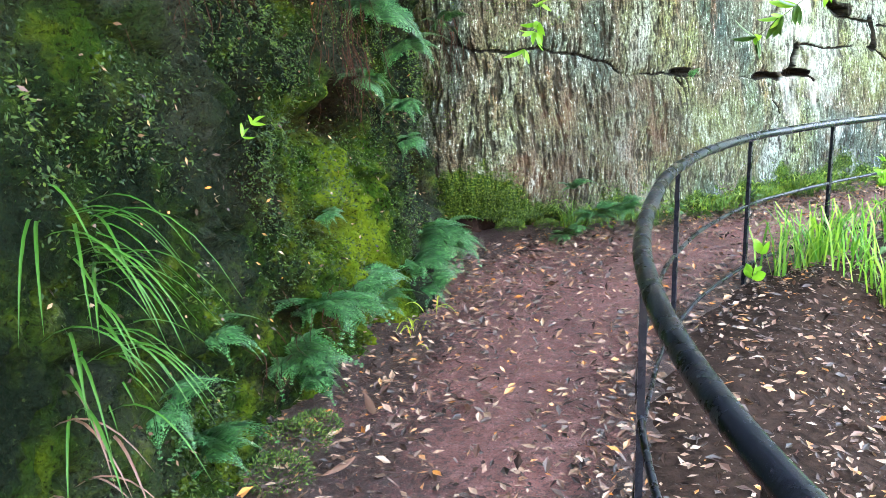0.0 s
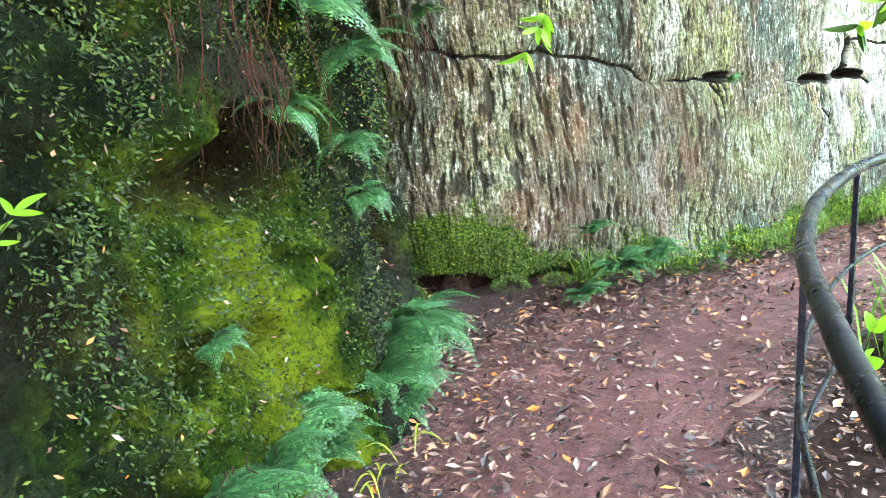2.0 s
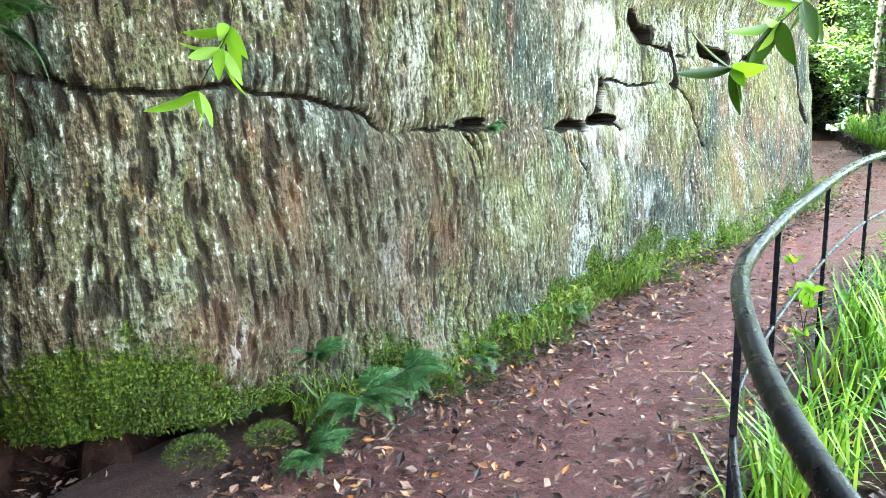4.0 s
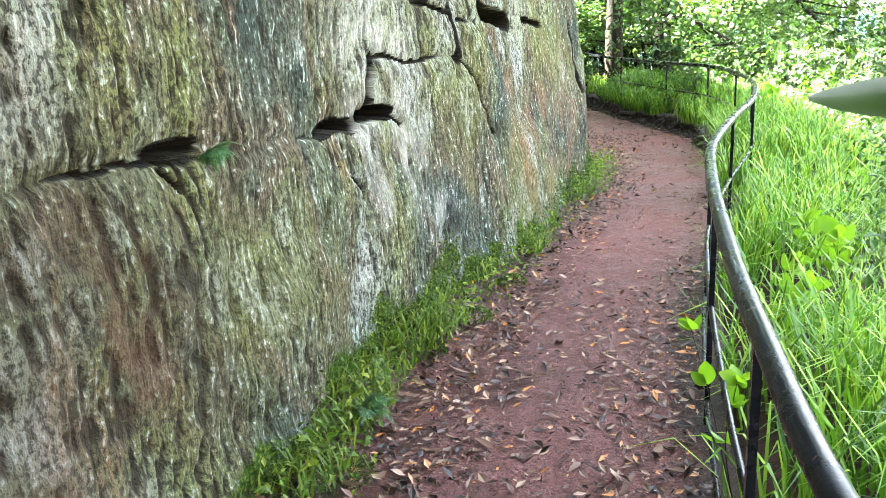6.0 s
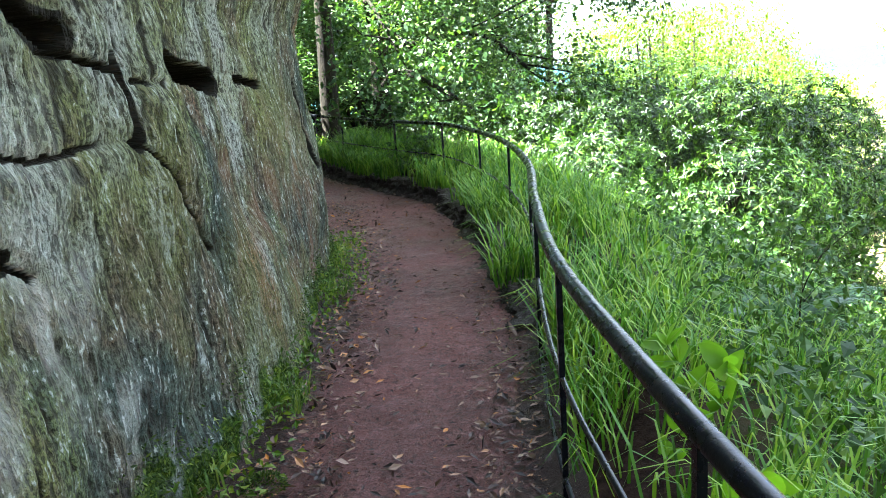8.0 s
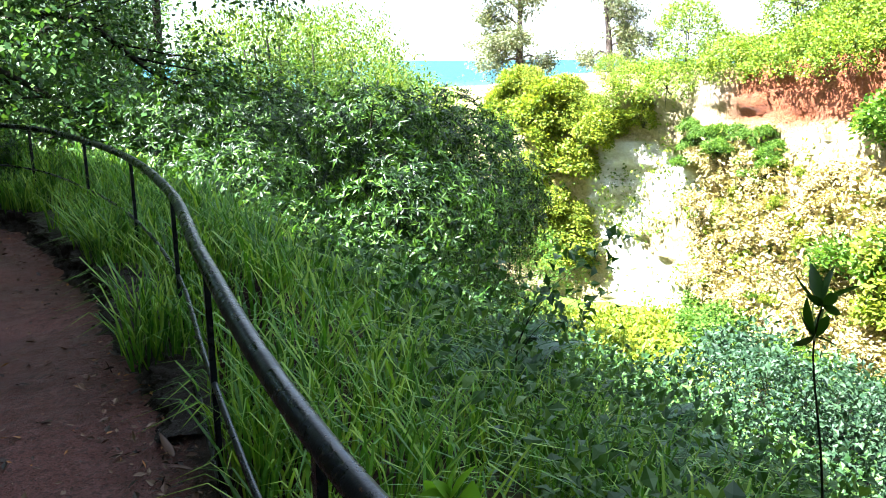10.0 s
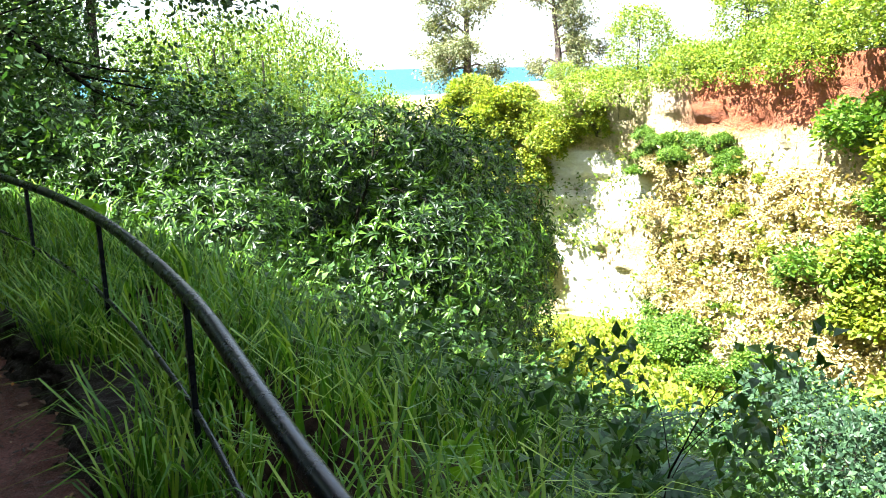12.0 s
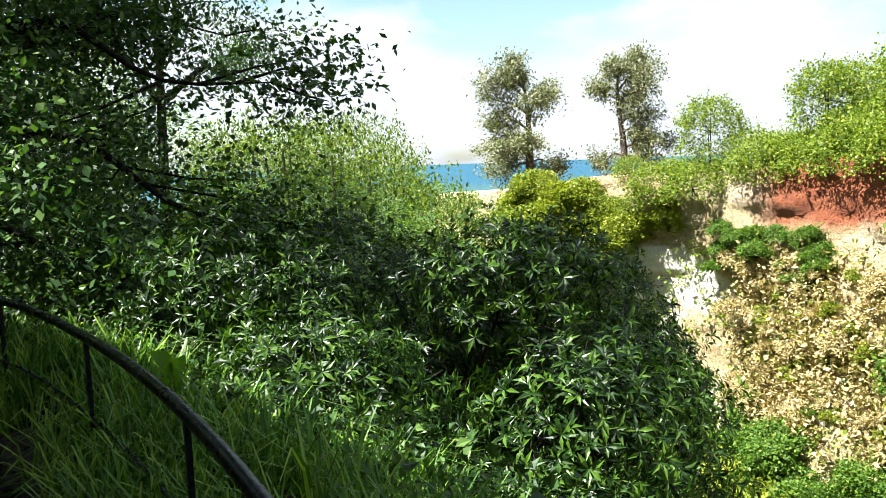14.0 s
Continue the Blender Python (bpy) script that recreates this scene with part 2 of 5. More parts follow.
YELLOW = leaf_material("yellow_green_leaf", [(0.2, (0.08, 0.13, 0.012)), (0.5, (0.17, 0.22, 0.02)), (0.85, (0.30, 0.30, 0.03))], 0.5, 0.4)
DARK = leaf_material("dark_tree_leaf", [(0.2, (0.018, 0.05, 0.012)), (0.6, (0.045, 0.10, 0.022)), (0.9, (0.10, 0.17, 0.035))], 0.5, 0.3)
BLUISH = leaf_material("bluish_leaf", [(0.2, (0.010, 0.028, 0.011)), (0.5, (0.022, 0.052, 0.023)), (0.85, (0.055, 0.10, 0.045))], 0.5, 0.3)
CLIFFLEAF = leaf_material("cliff_bush_leaf", [(0.2, (0.06, 0.11, 0.010)), (0.5, (0.13, 0.19, 0.020)), (0.85, (0.24, 0.28, 0.035))], 0.5, 0.4)
LIME = leaf_material("lime_leaf", [(0.2, (0.035, 0.075, 0.008)), (0.5, (0.08, 0.13, 0.013)), (0.85, (0.16, 0.20, 0.025))], 0.5, 0.4)
WOODRUSH = leaf_material("woodrush_blade", [(0.2, (0.012, 0.045, 0.004)), (0.6, (0.03, 0.09, 0.008)), (0.9, (0.08, 0.16, 0.02))], 0.5, 0.3)
VERGE = leaf_material("verge_blade", [(0.1, (0.02, 0.05, 0.006)), (0.5, (0.06, 0.12, 0.012)), (0.9, (0.20, 0.24, 0.03))], 0.45, 0.4, 0.5)
PINE = leaf_material("pine_needles", [(0.2, (0.09, 0.11, 0.05)), (0.6, (0.17, 0.18, 0.09)), (0.9, (0.25, 0.23, 0.13))], 0.6, 0.2)
GRASS = leaf_material("grass_blade", [(0.1, (0.022, 0.070, 0.008)), (0.5, (0.08, 0.20, 0.016)), (0.9, (0.24, 0.36, 0.05))], 0.45, 0.4)
FERN = leaf_material("fern_frond", [(0.2, (0.012, 0.045, 0.012)), (0.6, (0.032, 0.095, 0.028)), (0.9, (0.085, 0.19, 0.068))], 0.42, 0.25)
MOSSLEAF = leaf_material("moss_shoot", [(0.2, (0.005, 0.014, 0.002)), (0.6, (0.014, 0.034, 0.003)), (0.9, (0.045, 0.075, 0.006))], 0.7, 0.2)
MOSSBRIGHT = leaf_material("bright_moss_shoot", [(0.2, (0.010, 0.026, 0.003)), (0.6, (0.035, 0.068, 0.006)), (0.9, (0.11, 0.15, 0.014))], 0.7, 0.25, 0.4)
BRIGHT = leaf_material("young_leaf", [(0.2, (0.08, 0.20, 0.012)), (0.6, (0.14, 0.28, 0.02)), (0.9, (0.20, 0.34, 0.03))], 0.35, 0.5)
SCRUBLEAF = leaf_material("dry_scrub_leaf", [(0.2, (0.17, 0.15, 0.05)), (0.5, (0.36, 0.28, 0.13)), (0.85, (0.50, 0.40, 0.22))], 0.7, 0.25)
LITTER = leaf_material("fallen_leaf", [(0.1, (0.008, 0.004, 0.003)), (0.42, (0.036, 0.019, 0.013)), (0.66, (0.105, 0.058, 0.038)), (0.86, (0.21, 0.15, 0.105)), (0.96, (0.32, 0.13, 0.025))], 0.5, 0.06, 0.05)


# ---- building helpers ----
def mesh(name, v, f, material, smooth=True, attrs=None, uv=None):
    v, f = np.asarray(v, np.float32), np.asarray(f, np.int32)
    me = bpy.data.meshes.new(name)
    n, k = f.shape
    me.vertices.add(len(v))
    me.vertices.foreach_set("co", v.ravel())
    me.loops.add(n * k)
    me.loops.foreach_set("vertex_index", f.ravel())
    me.polygons.add(n)
    me.polygons.foreach_set("loop_start", np.arange(0, n * k, k, dtype=np.int32))
    me.polygons.foreach_set("use_smooth", np.full(n, smooth))
    for key, val in (attrs or {}).items():
        me.attributes.new(key, "FLOAT", "POINT").data.foreach_set("value", np.asarray(val, np.float32).ravel())
    if uv is not None:
        me.uv_layers.new(name="uv").data.foreach_set("uv", np.asarray(uv, np.float32)[f.ravel()].ravel())
    me.materials.append(material)
    me.update(calc_edges=True)
    me.validate()
    return me


def part(name, me, parent=None, label="", at=None):
    ob = new(name, me)
    if parent is not None:
        ob.parent = parent
    if at is not None:
        ob.matrix_basis = at
    if label:
        ob["label"] = label
    return ob


def empty(name, at, label, category, group=""):
    ob = new(name)
    ob.empty_display_size = 0.1
    ob.matrix_basis = at if isinstance(at, Matrix) else Matrix.Translation(at)
    return tagged(ob, label, category, group)


def grid_faces(nu, nv):
    i = np.arange(nu - 1)[:, None] * nv + np.arange(nv - 1)[None, :]
    return np.stack([i, i + nv, i + nv + 1, i + 1], -1).reshape(-1, 4)


def spline(pts, n):
    """n points evenly spaced along a smooth curve through pts."""
    p = np.array(pts, float)
    q = np.vstack([2 * p[0] - p[1], p, 2 * p[-1] - p[-2]])
    out = []
    for i in range(1, len(q) - 2):
        t = np.linspace(0, 1, 24, endpoint=False)[:, None]
        a, b, c, d = q[i - 1], q[i], q[i + 1], q[i + 2]
        out.append(0.5 * (2 * b + (c - a) * t + (2 * a - 5 * b + 4 * c - d) * t ** 2 + (3 * b - a - 3 * c + d) * t ** 3))
    out = np.vstack(out + [p[-1:]])
    s = np.r_[0, np.cumsum(np.linalg.norm(np.diff(out, axis=0), axis=1))]
    e = np.linspace(0, s[-1], n)
    return np.stack([np.interp(e, s, out[:, k]) for k in range(p.shape[1])], 1), e


def lattice(seed, size=64):
    return np.random.default_rng(seed).random((size, size))


def vnoise(x, y, seed):
    """Smooth value noise of period 1 on arrays."""
    g = lattice(seed)
    xi, yi = np.floor(x).astype(int), np.floor(y).astype(int)
    fx, fy = x - xi, y - yi
    fx, fy = fx * fx * (3 - 2 * fx), fy * fy * (3 - 2 * fy)
    a, b = g[xi % 64, yi % 64], g[(xi + 1) % 64, yi % 64]
    c, d = g[xi % 64, (yi + 1) % 64], g[(xi + 1) % 64, (yi + 1) % 64]
    return (a * (1 - fx) + b * fx) * (1 - fy) + (c * (1 - fx) + d * fx) * fy - 0.5


def fbm(x, y, seed, octaves=4, gain=0.5):
    return sum(vnoise(x * 2 ** k, y * 2 ** k, seed + k) * gain ** k for k in range(octaves))


def tube(points, radii, sides=8):
    """A tapering tube along points, closed at its ends."""
    p = np.array(points, float)
    r = np.broadcast_to(np.asarray(radii, float), (len(p),))
    t = np.gradient(p, axis=0)
    t /= np.linalg.norm(t, axis=1)[:, None] + 1e-9
    ref = np.where(np.abs(t[:, 2:3]) > 0.9, np.array([[1.0, 0, 0]]), np.array([[0, 0, 1.0]]))
    a = np.cross(t, ref)
    a /= np.linalg.norm(a, axis=1)[:, None] + 1e-9
    b = np.cross(t, a)
    ang = np.linspace(0, 2 * np.pi, sides, endpoint=False)
    ring = p[:, None] + r[:, None, None] * (np.cos(ang)[None, :, None] * a[:, None] + np.sin(ang)[None, :, None] * b[:, None])
    v = np.vstack([ring.reshape(-1, 3), p[:1], p[-1:]])
    n = len(p)
    j = np.arange(sides)
    f = [np.stack([np.full(sides, i * sides) + j, i * sides + (j + 1) % sides, (i + 1) * sides + (j + 1) % sides, (i + 1) * sides + j], 1) for i in range(n - 1)]
    c0, c1 = n * sides, n * sides + 1
    f.append(np.stack([np.full(sides, c0), (j + 1) % sides, j, np.full(sides, c0)], 1))
    k = (n - 1) * sides
    f.append(np.stack([np.full(sides, c1), k + j, k + (j + 1) % sides, np.full(sides, c1)], 1))
    tri = np.vstack([np.vstack(f[:-2])[:, [0, 1, 2]], np.vstack(f[:-2])[:, [0, 2, 3]], f[-2][:, :3], f[-1][:, :3]])
    return v, tri


def join(pieces):
    vs, fs, o = [], [], 0
    for v, f in pieces:
        vs.append(v), fs.append(np.asarray(f) + o)
        o += len(v)
    return np.vstack(vs), np.vstack(fs)


def unit(a):
    return a / (np.linalg.norm(a, axis=-1, keepdims=True) + 1e-9)


def leaves(pos, way, up, length, width, droop=0.15, fold=0.12):
    """Leaves as folded, pointed blades: pos, way and up are (n, 3); length and width (n,)."""
    way = unit(way)
    side = unit(np.cross(way, up))
    nor = np.cross(side, way)
    l, w = np.broadcast_to(length, (len(pos),))[:, None], np.broadcast_to(width, (len(pos),))[:, None]
    v = np.stack([pos, pos + way * l * 0.5 - side * w * 0.5 + nor * w * fold * 2, pos + way * l * 0.5,
                  pos + way * l * 0.5 + side * w * 0.5 + nor * w * fold * 2, pos + way * l - nor * l * droop], 1).reshape(-1, 3)
    o = np.arange(len(pos))[:, None] * 5
    f = np.concatenate([o + np.array([[0, 2, 1]]), o + np.array([[0, 3, 2]]), o + np.array([[1, 2, 4]]), o + np.array([[2, 3, 4]])])
    return v, f


def diamonds(pos, way, up, length, width):
    """Small far leaves, one bent diamond each."""
    way = unit(way)
    side = unit(np.cross(way, up))
    l, w = np.broadcast_to(length, (len(pos),))[:, None], np.broadcast_to(width, (len(pos),))[:, None]
    v = np.stack([pos, pos + way * l * 0.45 - side * w * 0.5, pos + way * l, pos + way * l * 0.45 + side * w * 0.5], 1).reshape(-1, 3)
    o = np.arange(len(pos))[:, None] * 4
    return v, np.concatenate([o + np.array([[0, 3, 1]]), o + np.array([[1, 3, 2]])])


# ---- the lie of the land ----
RAIL, _ = spline([(0.75, -2.2), (0.56, 0.0), (0.43, 1.05), (0.545, 2.16), (0.90, 3.32), (1.2, 4.0), (1.58, 4.62), (2.12, 5.27), (2.80, 5.82), (3.45, 6.29), (4.3, 6.87), (5.2, 7.42),
                  (6.45, 8.03), (7.87, 8.68), (9.38, 9.55), (10.75, 10.55), (12.05, 11.75), (12.85, 13.0), (14.3, 15.1), (16.0, 17.1), (17.5, 18.6)], 600)
WALL, WALL_U = spline([(-1.3, 7.8), (-0.42, 7.15), (-0.04, 6.66), (0.5, 6.62), (1.2, 6.84), (1.77, 7.08), (2.5, 7.5), (3.2, 8.02), (4.44, 8.62), (5.0, 8.93),
                       (6.4, 9.68), (7.9, 10.52), (8.7, 11.35), (9.6, 12.9), (11.2, 14.9), (13.2, 17.1), (15.5, 19.6), (18.0, 22.5)], 1200)
EDGE, _ = spline([(-1.6, -2.2), (-1.15, 0.0), (-0.95, 1.5), (-0.70, 2.6), (-0.62, 3.4), (-0.50, 4.1), (-0.38, 4.9), (-0.25, 5.9), (-0.1, 6.9)], 200)


def rail_side(x, y):
    """Distance from the rail's line, positive on the open side."""
    sh = np.shape(x)
    q = np.stack([np.ravel(x), np.ravel(y)], 1)
    out = np.empty(len(q))
    tang = np.gradient(RAIL, axis=0)
    for k in range(0, len(q), 4000):
        d = q[k:k + 4000, None] - RAIL[None]
        i = np.argmin((d ** 2).sum(-1), 1)
        r = np.arange(len(i))
        dd = d[r, i]
        s = np.sign(dd[:, 0] * tang[i, 1] - dd[:, 1] * tang[i, 0])
        out[k:k + 4000] = s * np.linalg.norm(dd, axis=1)
    return out.reshape(sh)


def wall_side(x, y):
    sh = np.shape(x)
    q = np.stack([np.ravel(x), np.ravel(y)], 1)
    line = np.vstack([EDGE[:-12], WALL[120:]])
    tang = np.gradient(line, axis=0)
    out = np.empty(len(q))
    for k in range(0, len(q), 4000):
        d = q[k:k + 4000, None] - line[None, ::4]
        i = np.argmin((d ** 2).sum(-1), 1)
        dd = d[np.arange(len(i)), i]
        s = np.sign(dd[:, 1] * tang[i * 4, 0] - dd[:, 0] * tang[i * 4, 1])
        out[k:k + 4000] = s * np.linalg.norm(dd, axis=1)
    return out.reshape(sh)


FLOOR_Z = -11.5


def land(x, y):
    """Height of the ground: path shelf, falling slope, quarry floor, hill behind the wall."""
    d = rail_side(x, y)
    w = wall_side(x, y)
    z = np.where(d > 0.12, 0.12 * np.clip((d - 0.12) / 0.3, 0, 1) - np.clip(d - 0.5, 0, None) * 0.56, 0.0)
    z = np.where(d > 5.5, -0.56 * 5 + 0.12 - (d - 5.5) * 0.8, z)
    d2 = d + 0.16 * fbm(x * 2.2, y * 2.2, 19, 3)
    bank = np.clip((x - 5.2) / 4.0, 0, 1) * np.clip((d2 + 0.02) / 0.14, 0, 1)
    z = z + bank * (0.20 + 0.05 * fbm(x * 2.5, y * 2.5, 15)) * (d > -0.3)
    early = np.clip((y - 3.0) / 2.0, 0, 1)
    z = np.where((d > 0) & (d < 3), z * early + (1 - early) * np.minimum(0, -(d - 0.6) * 0.35) * (d > 0.6), z)
    z = np.where(d > 0.4, z + 0.10 * fbm(x * 1.1 + 9, y * 1.1 + 9, 3), z)
    z = np.maximum(z, FLOOR_Z + 0.4 * fbm(x * 0.15, y * 0.15, 5))
    # hill out of view, its height set to shade the path and slope
    hill = np.clip((w - 0.5) / 1.2, 0, 1)
    hill = hill * hill * (3 - 2 * hill)
    z = np.where(w > 0.5, hill * np.where(y < 4.6, 4.3, 7.4) + hill * (0.6 * fbm(x * 0.2, y * 0.2, 7)), z)
    return z


def ground_at(x, y):
    return float(land(np.array([x]), np.array([y]))[0])

# ---- large structure ----
def build_ground():
    ax = np.r_[-3500, -1500, -600, -250, -120, -60, -35, -22, np.arange(-14, -4, 1.0), np.arange(-4, 20, 0.14), np.arange(20, 64, 1.0), 72, 85, 110, 160, 260, 500, 1000, 2000, 3600]
    ay = np.r_[-3500, -1500, -600, -250, -120, -70, -45, np.arange(-32, -4, 1.0), np.arange(-4, 20, 0.14), np.arange(20, 40, 1.0), 46, 60, 85, 130, 250, 600, 1500, 3600]
    x, y = np.meshgrid(ax, ay, indexing="ij")
    z = land(x, y)
    d, w = rail_side(x, y), wall_side(x, y)
    z = np.where((d < -0.27) & (w < 0.5), z - 0.25, np.where((d < 0) & (w < 0.5), z - 0.03, z))
    # amount of painted haze, rising with distance from the quarry
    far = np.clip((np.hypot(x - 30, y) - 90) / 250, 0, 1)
    z = np.where(np.hypot(x, y) > 55, np.minimum(z, FLOOR_Z) , z)
    early = np.clip((6.2 - y) / 1.5, 0, 1) * (x < 3.2)
    # soil and its painted shade, full beside the rail, fading down the slope
    soil = np.where(d < 0.5, 1.0, np.clip(1 - (d - 0.5) / 5.0, 0, 1))
    soil = np.maximum(soil, early * np.clip(2.2 - d * 0.4, 0, 1))
    v = np.stack([x, y, z], -1).reshape(-1, 3)
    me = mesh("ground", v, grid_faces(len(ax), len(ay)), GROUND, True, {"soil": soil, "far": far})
    ob = new("ground", me)
    return tagged(ob, "grassy slope falling from the path to the quarry floor", "ground", kind="structure")


def build_path():
    """The beaten red earth between the rock foot and the rail."""
    n, m = 520, 64
    r, _ = spline(RAIL[20:560:6], n)
    left = []
    line = np.vstack([EDGE[:-12], WALL[120:]])
    tang = unit(np.gradient(r, axis=0))
    nor = np.stack([-tang[:, 1], tang[:, 0]], 1)
    for p, q in zip(r, nor):
        dd = line - p
        along = dd @ np.array([q[1], -q[0]])
        ok = (np.abs(along) < 0.2) & (dd @ q > 0)
        left.append(np.min((dd @ q)[ok]) if ok.any() else 2.2)
    left = np.convolve(np.pad(np.clip(left, 0.9, 4.5), 12, "edge"), np.ones(25) / 25, "valid")
    t = np.linspace(0, 1, m)
    off = 0.10 * (1 - t)[None] * -1 + (left[:, None] + 0.25) * t[None]
    x, y = r[:, :1] + nor[:, :1] * off, r[:, 1:] + nor[:, 1:] * off
    z = 0.012 * fbm(x * 2, y * 2, 11) + 0.012 * fbm(x * 9, y * 9, 21) + 0.006 * fbm(x * 30, y * 30, 31)
    z += 0.05 * np.clip((off - left[:, None] + 0.45) / 0.5, 0, 1) ** 2
    z += 0.05 * np.clip((0.12 - off) / 0.25, 0, 1) * np.clip((x - 3.5) / 2, 0, 1) - 0.02 * np.clip((0.12 - off) / 0.2, 0, 1) * np.clip((4 - x) / 2, 0, 1)
    z -= 0.10 * np.clip((y - 9.0) / 3.0, 0, 1)
    fringe = np.clip(1 - (left[:, None] - off) / np.where(y < 6.2, 0.95, 0.45), 0, 1)
    humus = np.clip(np.maximum(fringe, np.clip(1 - (off + 0.05) / 0.4, 0, 1)) + 0.5 * fbm(x * 1.7, y * 1.7, 121, 3), 0, 1)
    ob = new("path", mesh("path", np.stack([x, y, z], -1).reshape(-1, 3), grid_faces(n, m)[:, ::-1], PATH_SOIL, True, {"humus": humus}))
    return tagged(ob, "beaten red earth footpath strewn with dead leaves", "path", kind="structure")


def polyline_distance(u, z, pts):
    p = np.array(pts, float)
    best = np.full(u.shape, 9.0)
    for a, b in zip(p[:-1], p[1:]):
        ab = b - a
        t = np.clip(((u - a[0]) * ab[0] + (z - a[1]) * ab[1]) / (ab @ ab + 1e-9), 0, 1)
        best = np.minimum(best, np.hypot(u - a[0] - t * ab[0], z - a[1] - t * ab[1]))
    return best


CRACKS = [  # (x along the wall, height) lines, half width, depth
    ([(-0.02, 1.60), (0.21, 1.56), (0.32, 1.52), (0.6, 1.5), (0.83, 1.53), (1.15, 1.475), (1.33, 1.43), (1.47, 1.38), (1.59, 1.285), (1.85, 1.29), (2.1, 1.27), (2.4, 1.25), (2.7, 1.22), (3.04, 1.19)], 0.008, 0.05),
    ([(2.08, 1.29), (2.18, 1.305), (2.26, 1.30)], 0.020, 0.14),
    ([(2.12, 1.24), (2.18, 1.18)], 0.012, 0.07),
    ([(3.06, 1.205), (3.19, 1.225), (3.40, 1.195)], 0.026, 0.20),
    ([(3.22, 1.13), (3.26, 1.01), (3.38, 0.89), (3.40, 0.83)], 0.008, 0.05),
    ([(3.59, 1.48), (3.54, 1.36), (3.53, 1.26)], 0.028, 0.20),
    ([(3.48, 1.22), (3.62, 1.225), (3.75, 1.20)], 0.026, 0.20),
    ([(3.75, 1.20), (3.85, 1.13)], 0.010, 0.06),
    ([(3.60, 1.48), (3.72, 1.49), (3.97, 1.45), (4.35, 1.46), (4.62, 1.45)], 0.006, 0.03),
    ([(4.60, 1.75), (4.62, 1.60), (4.63, 1.45)], 0.032, 0.2),
    ([(4.65, 1.43), (4.80, 1.31), (4.90, 1.17), (5.10, 0.90)], 0.008, 0.06),
    ([(4.0, 1.92), (4.08, 1.84), (4.22, 1.80)], 0.055, 0.24),
    ([(4.1, 1.75), (4.3, 1.74), (4.47, 1.72), (4.6, 1.70)], 0.011, 0.07),
    ([(4.70, 1.66), (5.0, 1.65)], 0.010, 0.06),
    ([(5.1, 1.73), (5.3, 1.69), (5.55, 1.66), (5.78, 1.62)], 0.045, 0.30),
    ([(6.1, 1.66), (6.3, 1.63), (6.55, 1.60)], 0.016, 0.10),
    ([(6.68, 1.26), (6.95, 1.23)], 0.010, 0.05),
    ([(7.50, 1.60), (7.52, 1.30), (7.62, 0.96)], 0.028, 0.12),
]


def grain(x, y, seed):
    """Value noise that does not repeat along a long wall."""
    g = np.random.default_rng(seed).random((1024, 128))
    xi, yi = np.floor(x).astype(int), np.floor(y).astype(int)
    fx, fy = x - xi, y - yi
    fx, fy = fx * fx * (3 - 2 * fx), fy * fy * (3 - 2 * fy)
    a, b = g[xi % 1024, yi % 128], g[(xi + 1) % 1024, yi % 128]
    c, d = g[xi % 1024, (yi + 1) % 128], g[(xi + 1) % 1024, (yi + 1) % 128]
    return (a * (1 - fx) + b * fx) * (1 - fy) + (c * (1 - fx) + d * fx) * fy - 0.5


